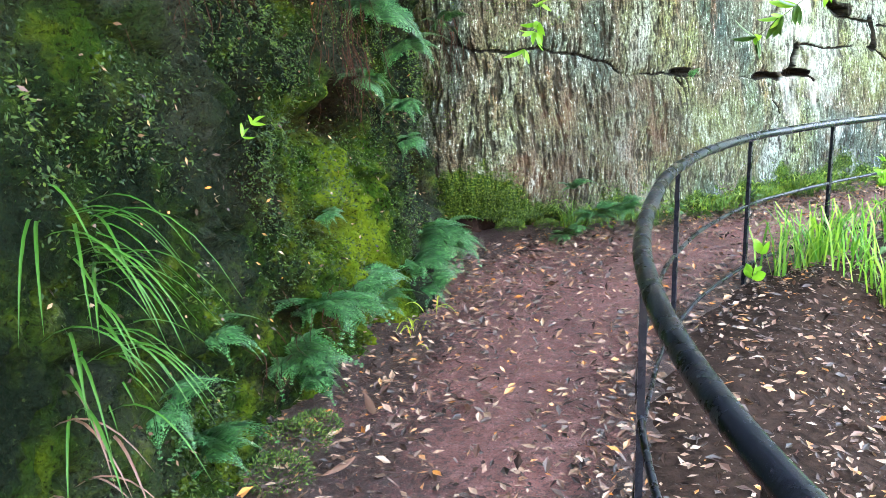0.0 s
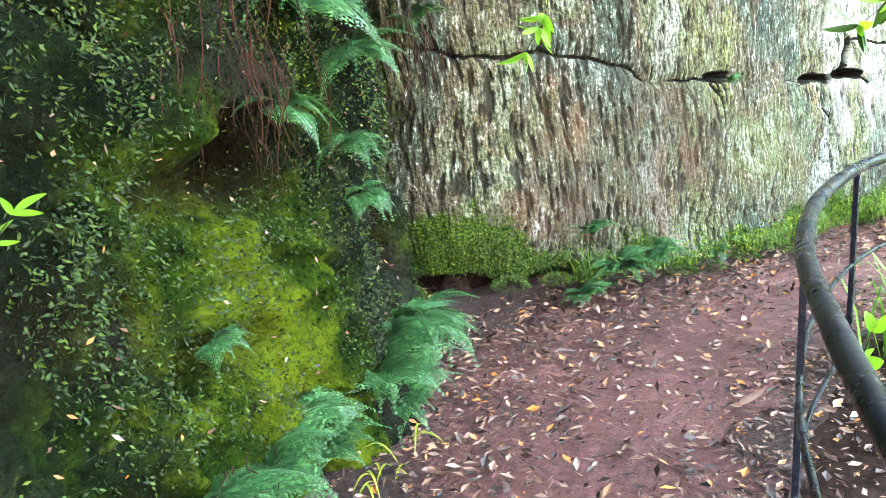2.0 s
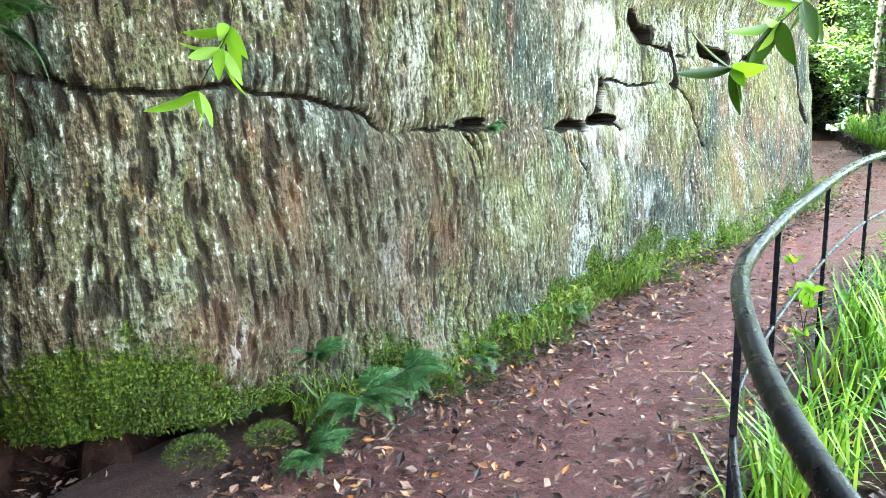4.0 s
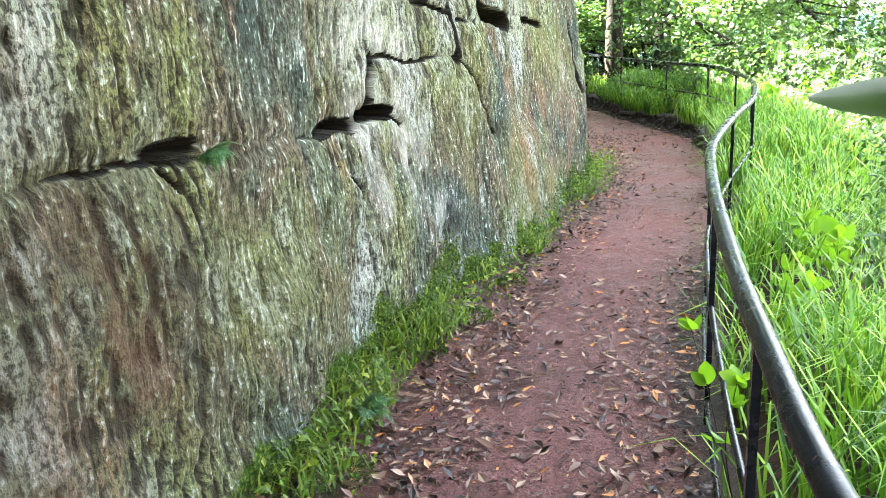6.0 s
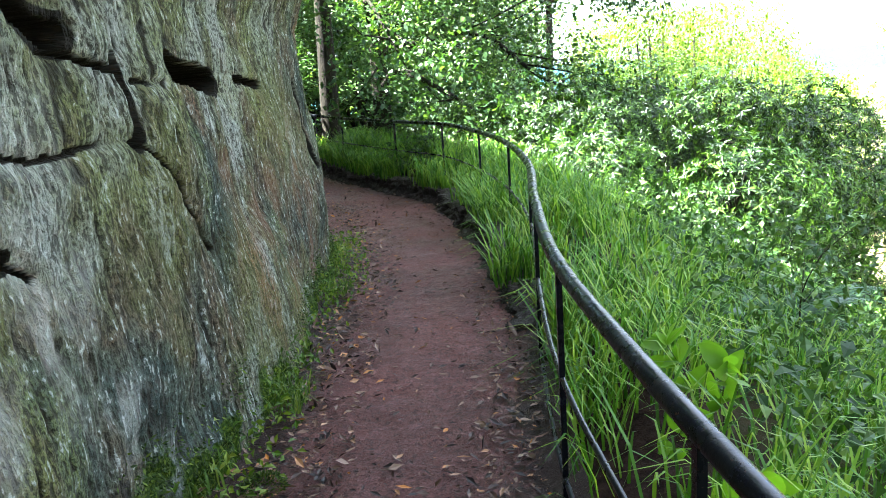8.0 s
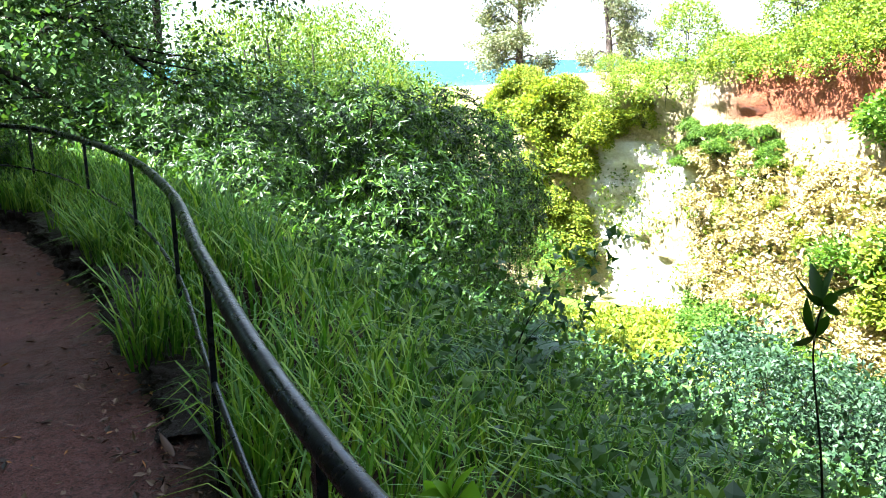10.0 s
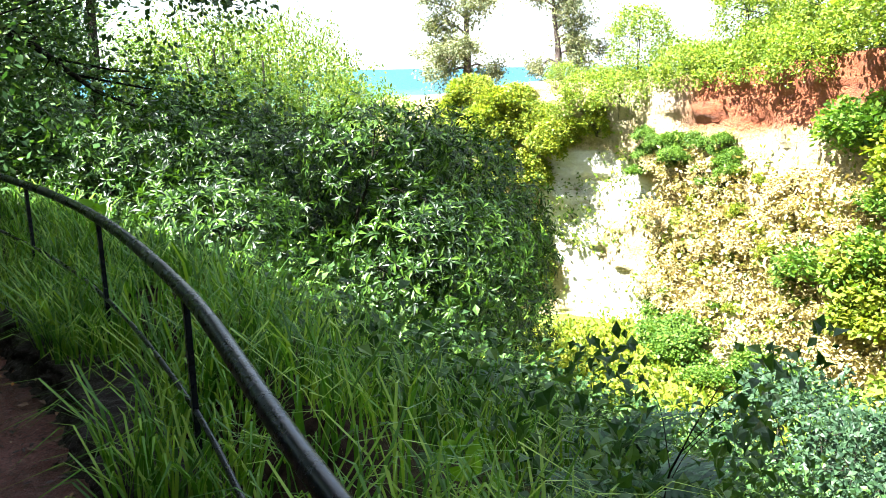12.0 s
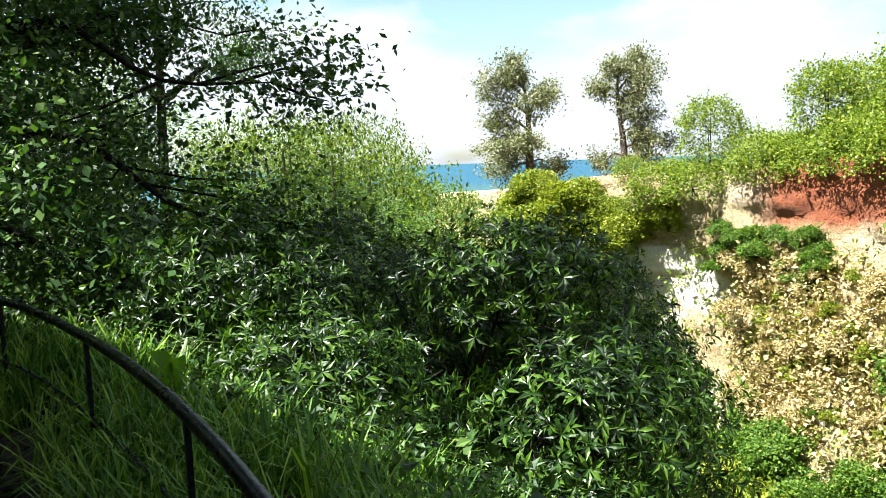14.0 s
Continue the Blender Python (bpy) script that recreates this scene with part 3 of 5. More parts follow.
def build_wall():
    nu, nv = 1600, 270
    fine, whole = spline(WALL[:980:5], 4000)
    u = np.r_[np.linspace(0, 1.2, 40), np.linspace(1.21, 11.0, 1400), np.linspace(11.03, 14.0, 100), np.linspace(14.1, whole[-1], 60)]
    pts = np.stack([np.interp(u, whole, fine[:, k]) for k in (0, 1)], 1)
    zz = np.r_[np.linspace(-0.35, 2.3, 240), np.linspace(2.36, 7.6, 30)]
    tang = unit(np.gradient(pts, axis=0))
    nor = np.stack([tang[:, 1], -tang[:, 0]], 1)
    U, Z = np.meshgrid(u, zz, indexing="ij")
    X = np.broadcast_to(pts[:, :1], U.shape)
    lean = 0.03 + 0.10 * np.clip((X - 3.5) / 3, 0, 1)
    off = -(Z - 0.5) * lean
    off += 0.16 * fbm(U * 0.6, Z * 0.8, 41, 3) + 0.035 * fbm(U * 3, Z * 2.2, 51, 4)
    off += 0.9 * np.clip((Z - 2.0) / 1.3, 0, 1) ** 1.2 * np.clip((9.5 - X) / 2.0, 0, 1)
    slant = U + 0.06 * Z + 0.1 * fbm(U * 1.5, Z * 1.5, 61, 2)
    off += 0.02 * fbm(U * 7, Z * 5, 75, 3)
    # tool marks: short slanting grooves, deepest towards the damp end, shade painted in by depth
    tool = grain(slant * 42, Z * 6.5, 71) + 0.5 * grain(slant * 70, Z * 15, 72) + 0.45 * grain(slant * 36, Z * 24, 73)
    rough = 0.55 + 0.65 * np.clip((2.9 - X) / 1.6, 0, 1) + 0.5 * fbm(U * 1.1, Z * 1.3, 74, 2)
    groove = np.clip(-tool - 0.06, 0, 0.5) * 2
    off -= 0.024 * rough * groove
    off += 0.010 * rough * np.clip(tool, 0, 0.6)
    off -= 0.42 * np.clip((0.17 + 0.05 * fbm(U * 3, Z * 0, 77) - Z) / 0.10, 0, 1) * np.clip((1.25 - X) / 0.3, 0, 1)
    off += 0.10 * np.exp(-((Z - 0.55) / 0.5) ** 2) * np.clip((1.6 - X) / 0.8, 0, 1)
    bed = np.interp(X, [-0.1, 0.43, 0.89, 1.33, 1.6, 2.1, 3.0, 3.5, 3.51, 12], [1.6, 1.51, 1.53, 1.44, 1.28, 1.31, 1.21, 1.21, 9, 9])
    off += 0.02 * np.clip((bed - Z) / 0.02, 0, 1) * np.clip((0.5 - (bed - Z)) / 0.5, 0, 1) * (bed < 5)
    recess_shade = np.zeros(U.shape)
    for line, width, depth in CRACKS:
        wob = 0.02 * fbm(U * 8, Z * 8, 81, 3)
        dist = polyline_distance(X + wob, Z + wob, line)
        c = np.clip((1.25 - dist / (width * (1.0 + 0.7 * fbm(U * 5, Z * 5, 83, 2)))) * 5.0, 0, 1)
        if width < 0.013:
            c = c * np.clip(0.62 + 2.2 * fbm(U * 4, Z * 4, 85, 2), 0.12, 1)
        off -= depth * c
        # painted shade reaches past the slot so its lip darkens too
        recess_shade = np.maximum(recess_shade, np.maximum(c, np.clip((1.5 - dist / width) * 2.5, 0, 1) * (width > 0.013)))
        off -= 0.018 * np.exp(-(dist / (width + 0.03)) ** 2)
    moss = np.clip(0.95 - (Z - 0.02 - 0.34 * np.clip((1.4 - X) / 1.0, 0, 1) - 0.35 * fbm(U * 3, Z * 3, 89, 3)) / 0.42, 0, 1) * 0.85
    moss = np.maximum(moss, 0.5 * np.clip((0.35 - X) / 0.5, 0, 1))
    moss = np.maximum(moss, 0.45 * np.clip((Z - 1.5) / 0.5, 0, 1) * np.clip((2 - X) / 1.5, 0, 1))
    damp = np.clip(1.2 - np.hypot((X - 1.5) / 0.95, (Z - 0.75) / 0.75) + 0.8 * fbm(U * 2.5, Z * 1.6, 93, 4), 0, 1)
    pale = np.clip(1.1 - np.abs(X - 4.0 - 0.5 * (0.8 - Z)) / 0.45 + 1.2 * fbm(U * 3, Z * 1.2, 97, 4), 0, 1)
    blot = lambda x0, z0, rx, rz: np.clip(1.15 - np.hypot((X - x0) / rx, (Z - z0) / rz) + 1.3 * fbm(U * 3.5, Z * 1.6, 99, 4), 0, 1)
    rust = np.maximum.reduce([blot(1.05, 1.0, 0.22, 0.28), blot(1.85, 0.75, 0.3, 0.45), blot(3.8, 0.95, 0.16, 0.25), blot(5.95, 0.9, 0.5, 0.7), blot(7.0, 0.7, 0.3, 0.8), blot(0.9, 0.55, 0.5, 0.3) * 0.6])
    algae = np.maximum.reduce([blot(4.75, 1.15, 0.35, 0.5), blot(3.72, 1.1, 0.14, 0.14), blot(2.6, 0.7, 0.5, 0.4) * 0.7, blot(5.5, 0.45, 0.7, 0.5) * 0.8, blot(6.8, 1.4, 0.5, 0.4)])
    off += 0.03 * moss * fbm(U * 12, Z * 12, 91, 3)
    x, y = pts[:, :1] + nor[:, :1] * off, pts[:, 1:] + nor[:, 1:] * off
    v = np.stack([x, y, Z], -1)
    back = v[:, -1].copy()
    back[:, :2] -= nor * 2.0
    v = np.concatenate([v, back[:, None]], 1)
    global WALL_FACE, WALL_OUT, WALL_MOSS
    WALL_FACE, WALL_OUT, WALL_MOSS = v[:, :240].reshape(-1, 3), np.repeat(nor, 240, 0), moss[:, :240].ravel()
    at2 = lambda a: np.concatenate([a, a[:, -1:]], 1)
    uv = np.stack([at2(U + 0.04 * Z), at2(Z)], -1).reshape(-1, 2)
    me = mesh("rock_wall", v.reshape(-1, 3), grid_faces(nu, nv + 1), ROCK, True, {"moss": at2(moss), "recess_shade": at2(recess_shade), "damp": at2(damp), "pale": at2(pale), "rust": at2(rust), "algae": at2(algae), "groove": at2(np.clip(groove * rough, 0, 1))}, uv)
    return tagged(new("rock_wall", me), "weathered tool-marked sandstone rock face with moss at its foot", "rock wall", kind="structure")


def build_outcrop():
    """The mossy bluff beside the start, rounded into a nose before the dark cleft."""
    nu, nv = 620, 220
    pts, u = spline([(-1.9, -3.2), (-1.35, -1.0), (-1.15, 0.4), (-1.0, 1.6), (-0.78, 2.6), (-0.66, 3.3), (-0.52, 4.0), (-0.30, 4.5), (-0.11, 4.95), (-0.04, 5.25), (-0.18, 5.7), (-0.30, 6.2), (-0.62, 7.1)], nu)
    zz = np.r_[np.linspace(-0.3, 2.3, 180), np.linspace(2.34, 4.6, 40)]
    tang = unit(np.gradient(pts, axis=0))
    nor = np.stack([tang[:, 1], -tang[:, 0]], 1)
    U, Z = np.meshgrid(u, zz, indexing="ij")
    Y = np.broadcast_to(pts[:, 1:], U.shape)
    off = 0.16 * fbm(U * 0.8 + 3, Z * 0.9, 141, 3) + 0.10 * fbm(U * 2.2 + Z * 0.8, Z * 2.4, 151, 5, 0.6) - 0.07 * np.abs(fbm(U * 4 + Z * 2, Z * 4, 155, 4, 0.6)) + 0.05 * fbm(U * 11, Z * 10, 161, 4, 0.65)
    off -= 0.10 * (Z - 0.8)
    strata = Z + 0.35 * U + 0.10 * fbm(U * 2, Z * 2, 165, 3)
    off -= 0.06 * np.clip(1 - np.abs((strata * 2.1) % 1.0 - 0.5) / 0.06, 0, 1) * (vnoise(U * 1.7, Z * 1.7, 167) > -0.05)
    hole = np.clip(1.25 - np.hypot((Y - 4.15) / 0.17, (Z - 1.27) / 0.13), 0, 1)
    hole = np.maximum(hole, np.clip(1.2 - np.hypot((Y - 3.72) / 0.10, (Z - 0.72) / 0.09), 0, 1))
    off -= 0.30 * hole
    over = np.clip((Z - 1.75) / 0.3, 0, 1)
    off += 0.16 * over * np.clip((Y - 2.5) / 1.5, 0, 1)
    off += 0.75 * np.clip((Z - 1.95) / 1.4, 0, 1) ** 1.3
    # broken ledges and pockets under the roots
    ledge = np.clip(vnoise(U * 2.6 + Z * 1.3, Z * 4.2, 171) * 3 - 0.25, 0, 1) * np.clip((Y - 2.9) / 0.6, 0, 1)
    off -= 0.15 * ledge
    off += 0.035 * fbm(U * 24, Z * 22, 173, 3, 0.6)
    moss = 0.40 + 0.55 * np.exp(-((Y - 3.95 - (1.0 - Z) * 0.35) / 0.34) ** 2) * np.clip((1.5 - Z) / 0.5, 0, 1) + 0.12 * np.clip((1.0 - Z) / 0.6, 0, 1)
    moss = np.where(np.abs(Y - 4.85) < 0.22, moss * 0.5, moss)
    x, y = pts[:, :1] + nor[:, :1] * off, pts[:, 1:] + nor[:, 1:] * off
    # ledge recesses join the holes in the painted shade mask
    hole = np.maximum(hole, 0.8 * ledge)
    v = np.stack([x, y, Z], -1)
    back = v[:, -1].copy()
    back[:, :2] -= nor * 2.5
    v = np.concatenate([v, back[:, None]], 1)
    at2 = lambda a: np.concatenate([a, a[:, -1:]], 1)
    me = mesh("rock_outcrop", v.reshape(-1, 3), grid_faces(nu, nv + 1), MOSSROCK, True, {"moss": at2(moss), "recess_shade": at2(hole)})
    global OUTCROP_FACE, OUTCROP_OUT
    OUTCROP_FACE, OUTCROP_OUT = v[:, :180].reshape(-1, 3), np.repeat(nor, 180, 0)
    return tagged(new("rock_outcrop", me), "dark damp rock bluff coated in green moss", "rock", kind="structure")


def build_cliff():
    nu, nv = 330, 90
    pts, u = spline([(78, 11), (60, 10), (52.5, 7.2), (49.2, 4.4), (47.2, 1.0), (45.2, -1.9), (40, -5), (34.6, -7), (28.7, -8.7), (20.4, -11.2), (10, -14.5), (-4, -17), (-14, -18)], nu)
    tang = unit(np.gradient(pts, axis=0))
    nor = np.stack([-tang[:, 1], tang[:, 0]], 1)
    top = np.interp(pts[:, 0], [10, 20, 30, 36, 40, 44, 48, 60], [3.5, 3.0, 2.2, 1.6, 1.2, 0.8, 0.6, -1.0])
    t = np.linspace(0, 1, nv)
    U = np.broadcast_to(u[:, None], (nu, nv))
    Z = FLOOR_Z - 0.6 + (top[:, None] - FLOOR_Z + 0.6) * t[None]
    X = np.broadcast_to(pts[:, :1], U.shape)
    off = 3.0 * (1 - t)[None] ** 1.5 * np.clip((44 - X) / 6, 0.15, 1)
    off = off + 0.8 * fbm(U * 0.16, Z * 0.2, 241, 3) + 0.5 * fbm(U * 0.7, Z * 1.1, 251, 4)
    ledge = np.floor(Z / 0.8 + 0.6 * fbm(U * 0.3, Z * 0.2, 261))
    off += 0.25 * ((ledge * 7.3) % 1.0)
    depth = top[:, None] - Z
    red = np.clip((X < 42.5) * (2.6 - depth + 0.8 * fbm(U * 0.3, Z * 0.5, 271)) * 2, 0, 1) * np.clip((42.5 - X) / 2, 0, 1)
    n1 = 0.8 * fbm(U * 0.9, Z * 0.9, 281, 3)
    box = lambda x0, x1, z0, z1: np.clip((X + n1 - x0) / 0.4, 0, 1) * np.clip((x1 - X - n1) / 0.4, 0, 1) * np.clip((Z + n1 - z0) / 0.4, 0, 1) * np.clip((z1 - Z - n1) / 0.4, 0, 1)
    white = box(42.6, 47.4, -5.6, -2.8 - 0.55 * np.clip(45.4 - X, 0, 9)) + box(45.4, 47.3, -8.8, -5.4) + box(43.6, 46.9, -13, -8.6) + 0.8 * box(36.3, 37.8, -8.6, -6.8)
    white = np.clip(white, 0, 1)
    scrub = np.clip(1.0 - white * 1.5 + 0.5 * fbm(U * 0.5, Z * 0.6, 291), 0, 1)
    x, y = pts[:, :1] - nor[:, :1] * off, pts[:, 1:] - nor[:, 1:] * off
    v = np.stack([x, y, Z], -1)
    back = v[:, -1].copy()
    back[:, :2] += nor * 12
    back[:, 2] += 0.4
    drop = back.copy()
    drop[:, :2] += nor * 6
    drop[:, 2] = FLOOR_Z - 1
    v = np.concatenate([v, back[:, None], drop[:, None]], 1)
    at2 = lambda a: np.concatenate([a, a[:, -1:], a[:, -1:]], 1)
    me = mesh("quarry_cliff", v.reshape(-1, 3), grid_faces(nu, nv + 2), CLIFF, True, {"red": at2(red), "scrub": at2(scrub)})
    return tagged(new("quarry_cliff", me), "sunlit pale sandstone quarry cliff with a red earth top", "cliff", kind="structure"), v[:, :nv].reshape(-1, 3)


def build_bank():
    """The trodden path's outer edge: a crumbling earth lip overhung by turf, its shade painted in."""
    i = np.arange(285, 560)
    r = np.stack([np.interp(np.linspace(i[0], i[-1], 900), np.arange(600), RAIL[:, k]) for k in (0, 1)], 1)
    tn = unit(np.gradient(r, axis=0))
    out = np.stack([tn[:, 1], -tn[:, 0]], 1)
    s = np.arange(900) * 0.02
    high = 0.23 * np.clip((r[:, 0] - 5.2) / 4.0, 0, 1) * (0.85 + 0.5 * fbm(s * 0.9, s * 0, 131, 3))
    inset = -0.02 + 0.34 * np.clip((r[:, 0] - 5.8) / 2.8, 0, 1) + 0.09 * fbm(s * 1.3, s * 0, 133, 4)
    prof = [(0.10, -0.15), (0.05, 0.0), (0.0, 0.3), (-0.02, 0.55), (-0.01, 0.8), (-0.04, 0.95), (-0.10, 1.02), (-0.2, 1.02), (-0.4, 0.85), (-0.7, 0.1)]
    fine = np.concatenate([np.stack([np.interp(np.linspace(0, 9, 34), np.arange(10), np.array(prof)[:, k]) for k in (0, 1)], 1)])
    d = -(inset[:, None] + fine[None, :, 0])
    z = high[:, None] * fine[None, :, 1]
    S, T = np.broadcast_to(s[:, None], d.shape), np.broadcast_to(np.arange(34)[None] * 0.03, d.shape)
    d = d + 0.07 * fbm(S * 7, T * 9, 135, 5, 0.65)
    z = z + 0.03 * fbm(S * 11, T * 11, 137, 3) - 0.10 * np.clip((r[:, 1:] - 9.0) / 3.0, 0, 1) - 0.012 - 0.10 * np.clip((7.6 - r[:, :1]) / 2.4, 0, 1)
    v = np.stack([r[:, :1] + out[:, :1] * d, r[:, 1:] + out[:, 1:] * d, z], -1)
    # full humus mask everywhere, so the whole lip takes the painted shade
    me = mesh("earth_bank", v.reshape(-1, 3), grid_faces(900, 34), SHADED_BANK_SOIL, True, {"humus": np.ones(d.shape)})
    return tagged(new("earth_bank", me), "crumbling earth edge of the path under turf, shade painted into its soil", "bank", kind="structure")


build_ground()
build_path()
build_bank()
build_wall()
build_outcrop()
_, CLIFF_FACE = build_cliff()


# ---- handrail ----
def build_handrail():
    rail = empty("handrail", (0, 0, 0), "black painted steel pipe handrail curving along the path edge", "handrail")
    base = np.interp(np.arange(600), [0, 180, 300, 480, 600], [0.015, 0.015, 0.0, -0.02, -0.05])

    def bar(name, z, radius, sides, lab):
        p = np.column_stack([RAIL[::2], base[::2] + z])
        p[:, 2] += 0.006 * fbm(np.arange(300) * 0.07, np.zeros(300), 13)
        part(name, mesh(name, *tube(p, radius, sides), STEEL), rail, lab)
    bar("top_rail", 0.93, 0.027, 14, "thick rounded pipe with worn shiny paint")
    bar("middle_rail", 0.50, 0.011, 8, "thin round bar")
    bar("bottom_rail", 0.10, 0.011, 8, "thin round bar")
    posts = [(0.60, -0.4), (0.43, 1.0), (0.54, 2.1), (1.15, 3.88), (1.95, 5.07), (2.8, 5.82), (3.93, 6.63), (5.1, 7.36), (6.4, 8.0), (7.83, 8.66), (9.3, 9.5), (10.7, 10.5), (12.05, 11.75), (12.88, 13.05), (14.2, 15.0), (15.6, 16.6)]
    b = 0.014
    v = np.array([(sx * b, sy * b * 0.75, z) for z in (-0.22, 0.905) for sx, sy in ((-1, -1), (1, -1), (1, 1), (-1, 1))])
    f = np.array([(0, 1, 5, 4), (1, 2, 6, 5), (2, 3, 7, 6), (3, 0, 4, 7), (3, 2, 1, 0), (4, 5, 6, 7)])
    me = mesh("post", v, f, STEEL, False)
    for x, y in posts:
        i = int(np.argmin(((RAIL - (x, y)) ** 2).sum(1)))
        tn = RAIL[min(i + 1, 599)] - RAIL[i - 1]
        part("post", me, rail, "", pose(RAIL[i, 0], RAIL[i, 1], base[i] + 0.012, 0, 0, math.degrees(math.atan2(tn[1], tn[0]))))


build_handrail()


# ---- plants ----
def shoots(lumps, n, rng, inner=0.15):
    """Shoot tips over a union of round lumps: place and outward direction."""
    c, r = np.array([l[:3] for l in lumps]), np.array([l[3] for l in lumps])
    k = rng.choice(len(lumps), n * 2, p=r ** 2 / (r ** 2).sum())
    d = unit(rng.normal(size=(n * 2, 3)))
    d[:, 2] = np.abs(d[:, 2]) * 1.0 - 0.35 * (rng.random(n * 2) < 0.5)
    d = unit(d)
    rad = r[k] * (1 - inner * rng.random(n * 2) ** 1.5 * 2 + 0.10 * rng.normal(size=n * 2))
    p = c[k] + d * rad[:, None] * np.array([1, 1, 0.9])
    dist = np.linalg.norm(p[:, None] - c[None], axis=2) - r[None] * 0.86
    dist[np.arange(len(p)), k] = 1
    ok = dist.min(1) > 0
    return p[ok][:n], d[ok][:n]


def random_lumps(rng, n, spread, height, radius, flat=0.75):
    a, q = rng.random(n) * 6.283, np.sqrt(rng.random(n)) * spread
    z = height * (0.25 + 0.75 * rng.random(n)) * (1 - 0.45 * (q / spread) ** 2)
    return [(q[i] * math.cos(a[i]), q[i] * math.sin(a[i]), max(z[i] - radius * 0.6, radius * 0.3), radius * (0.7 + 0.6 * rng.random())) for i in range(n)]


def stems_to(lumps, rng, r0=0.03):
    out = []
    for l in lumps:
        p = np.array([(rng.normal() * 0.15, rng.normal() * 0.15, -0.25), (l[0] * 0.4, l[1] * 0.4, l[2] * 0.45), (l[0] * 0.85, l[1] * 0.85, l[2] * 0.9), (l[0], l[1], l[2] + l[3] * 0.6)])
        pts, _ = spline(p, 9)
        out.append(tube(pts, np.linspace(r0, r0 * 0.2, 9), 5))
        for _ in range(5):
            d = unit(rng.normal(size=3)) * l[3] * 0.9
            q = pts[6]
            out.append(tube(np.array([q, q + d * 0.5 + (0, 0, 0.05), q + d]), [r0 * 0.35, r0 * 0.25, r0 * 0.1], 4))
    return join(out)


def whorl_leaves(p, d, rng, per, length, width):
    """Rosettes of long leathery leaves round each shoot tip."""
    n = len(p)
    P, D = np.repeat(p, per, 0), np.repeat(d, per, 0)
    D = unit(D + 0.25 * np.repeat(rng.normal(size=(n, 3)), per, 0))
    ref = unit(np.cross(D, np.array([0.3, 0.2, 0.93])))
    oth = np.cross(D, ref)
    a = (np.tile(np.arange(per), n) * 2.4 + np.repeat(rng.random(n) * 6.28, per))[:, None]
    out = ref * np.cos(a) + oth * np.sin(a)
    tilt = (0.25 + 0.5 * rng.random(n * per))[:, None]
    way = unit(out + D * tilt)
    l = length * (0.65 + 0.6 * rng.random(n * per))
    return leaves(P - D * 0.05 * rng.random((n * per, 1)), way, D, l, l / length * width, 0.18)


def spray_leaves(p, d, rng, per, length, width, spread, far=True):
    """Loose sprays of small leaves about each shoot."""
    n = len(p)
    P = np.repeat(p, per, 0) + rng.normal(size=(n * per, 3)) * spread
    D = unit(np.repeat(d, per, 0) * 0.6 + rng.normal(size=(n * per, 3)) * 0.7 + (0, 0, -0.15))
    up = unit(np.array([0, 0, 1.0]) + 0.5 * rng.normal(size=(n * per, 3)))
    l = length * (0.6 + 0.8 * rng.random(n * per))
    return (diamonds if far else leaves)(P, D, up, l, l / length * width)


def bush(name, at, label, category, seed, spread, height, radius, n, kind, material, size, per, lumps=9, group="", stem=0.03):
    rng = np.random.default_rng(seed)
    lm = random_lumps(rng, lumps, spread, height, radius)
    p, d = shoots(lm, n, rng)
    if kind == "whorl":
        v, f = whorl_leaves(p, d, rng, per, size, size * 0.27)
    else:
        v, f = spray_leaves(p, d, rng, per, size, size * 0.62, size * 0.9, kind == "far")
    ob = empty(name, at, label, category, group)
    part("woody_base", mesh("woody_base", *stems_to(lm, rng, stem), BARK), ob)
    part("foliage", mesh("foliage", v, f, material, False), ob)
    return ob


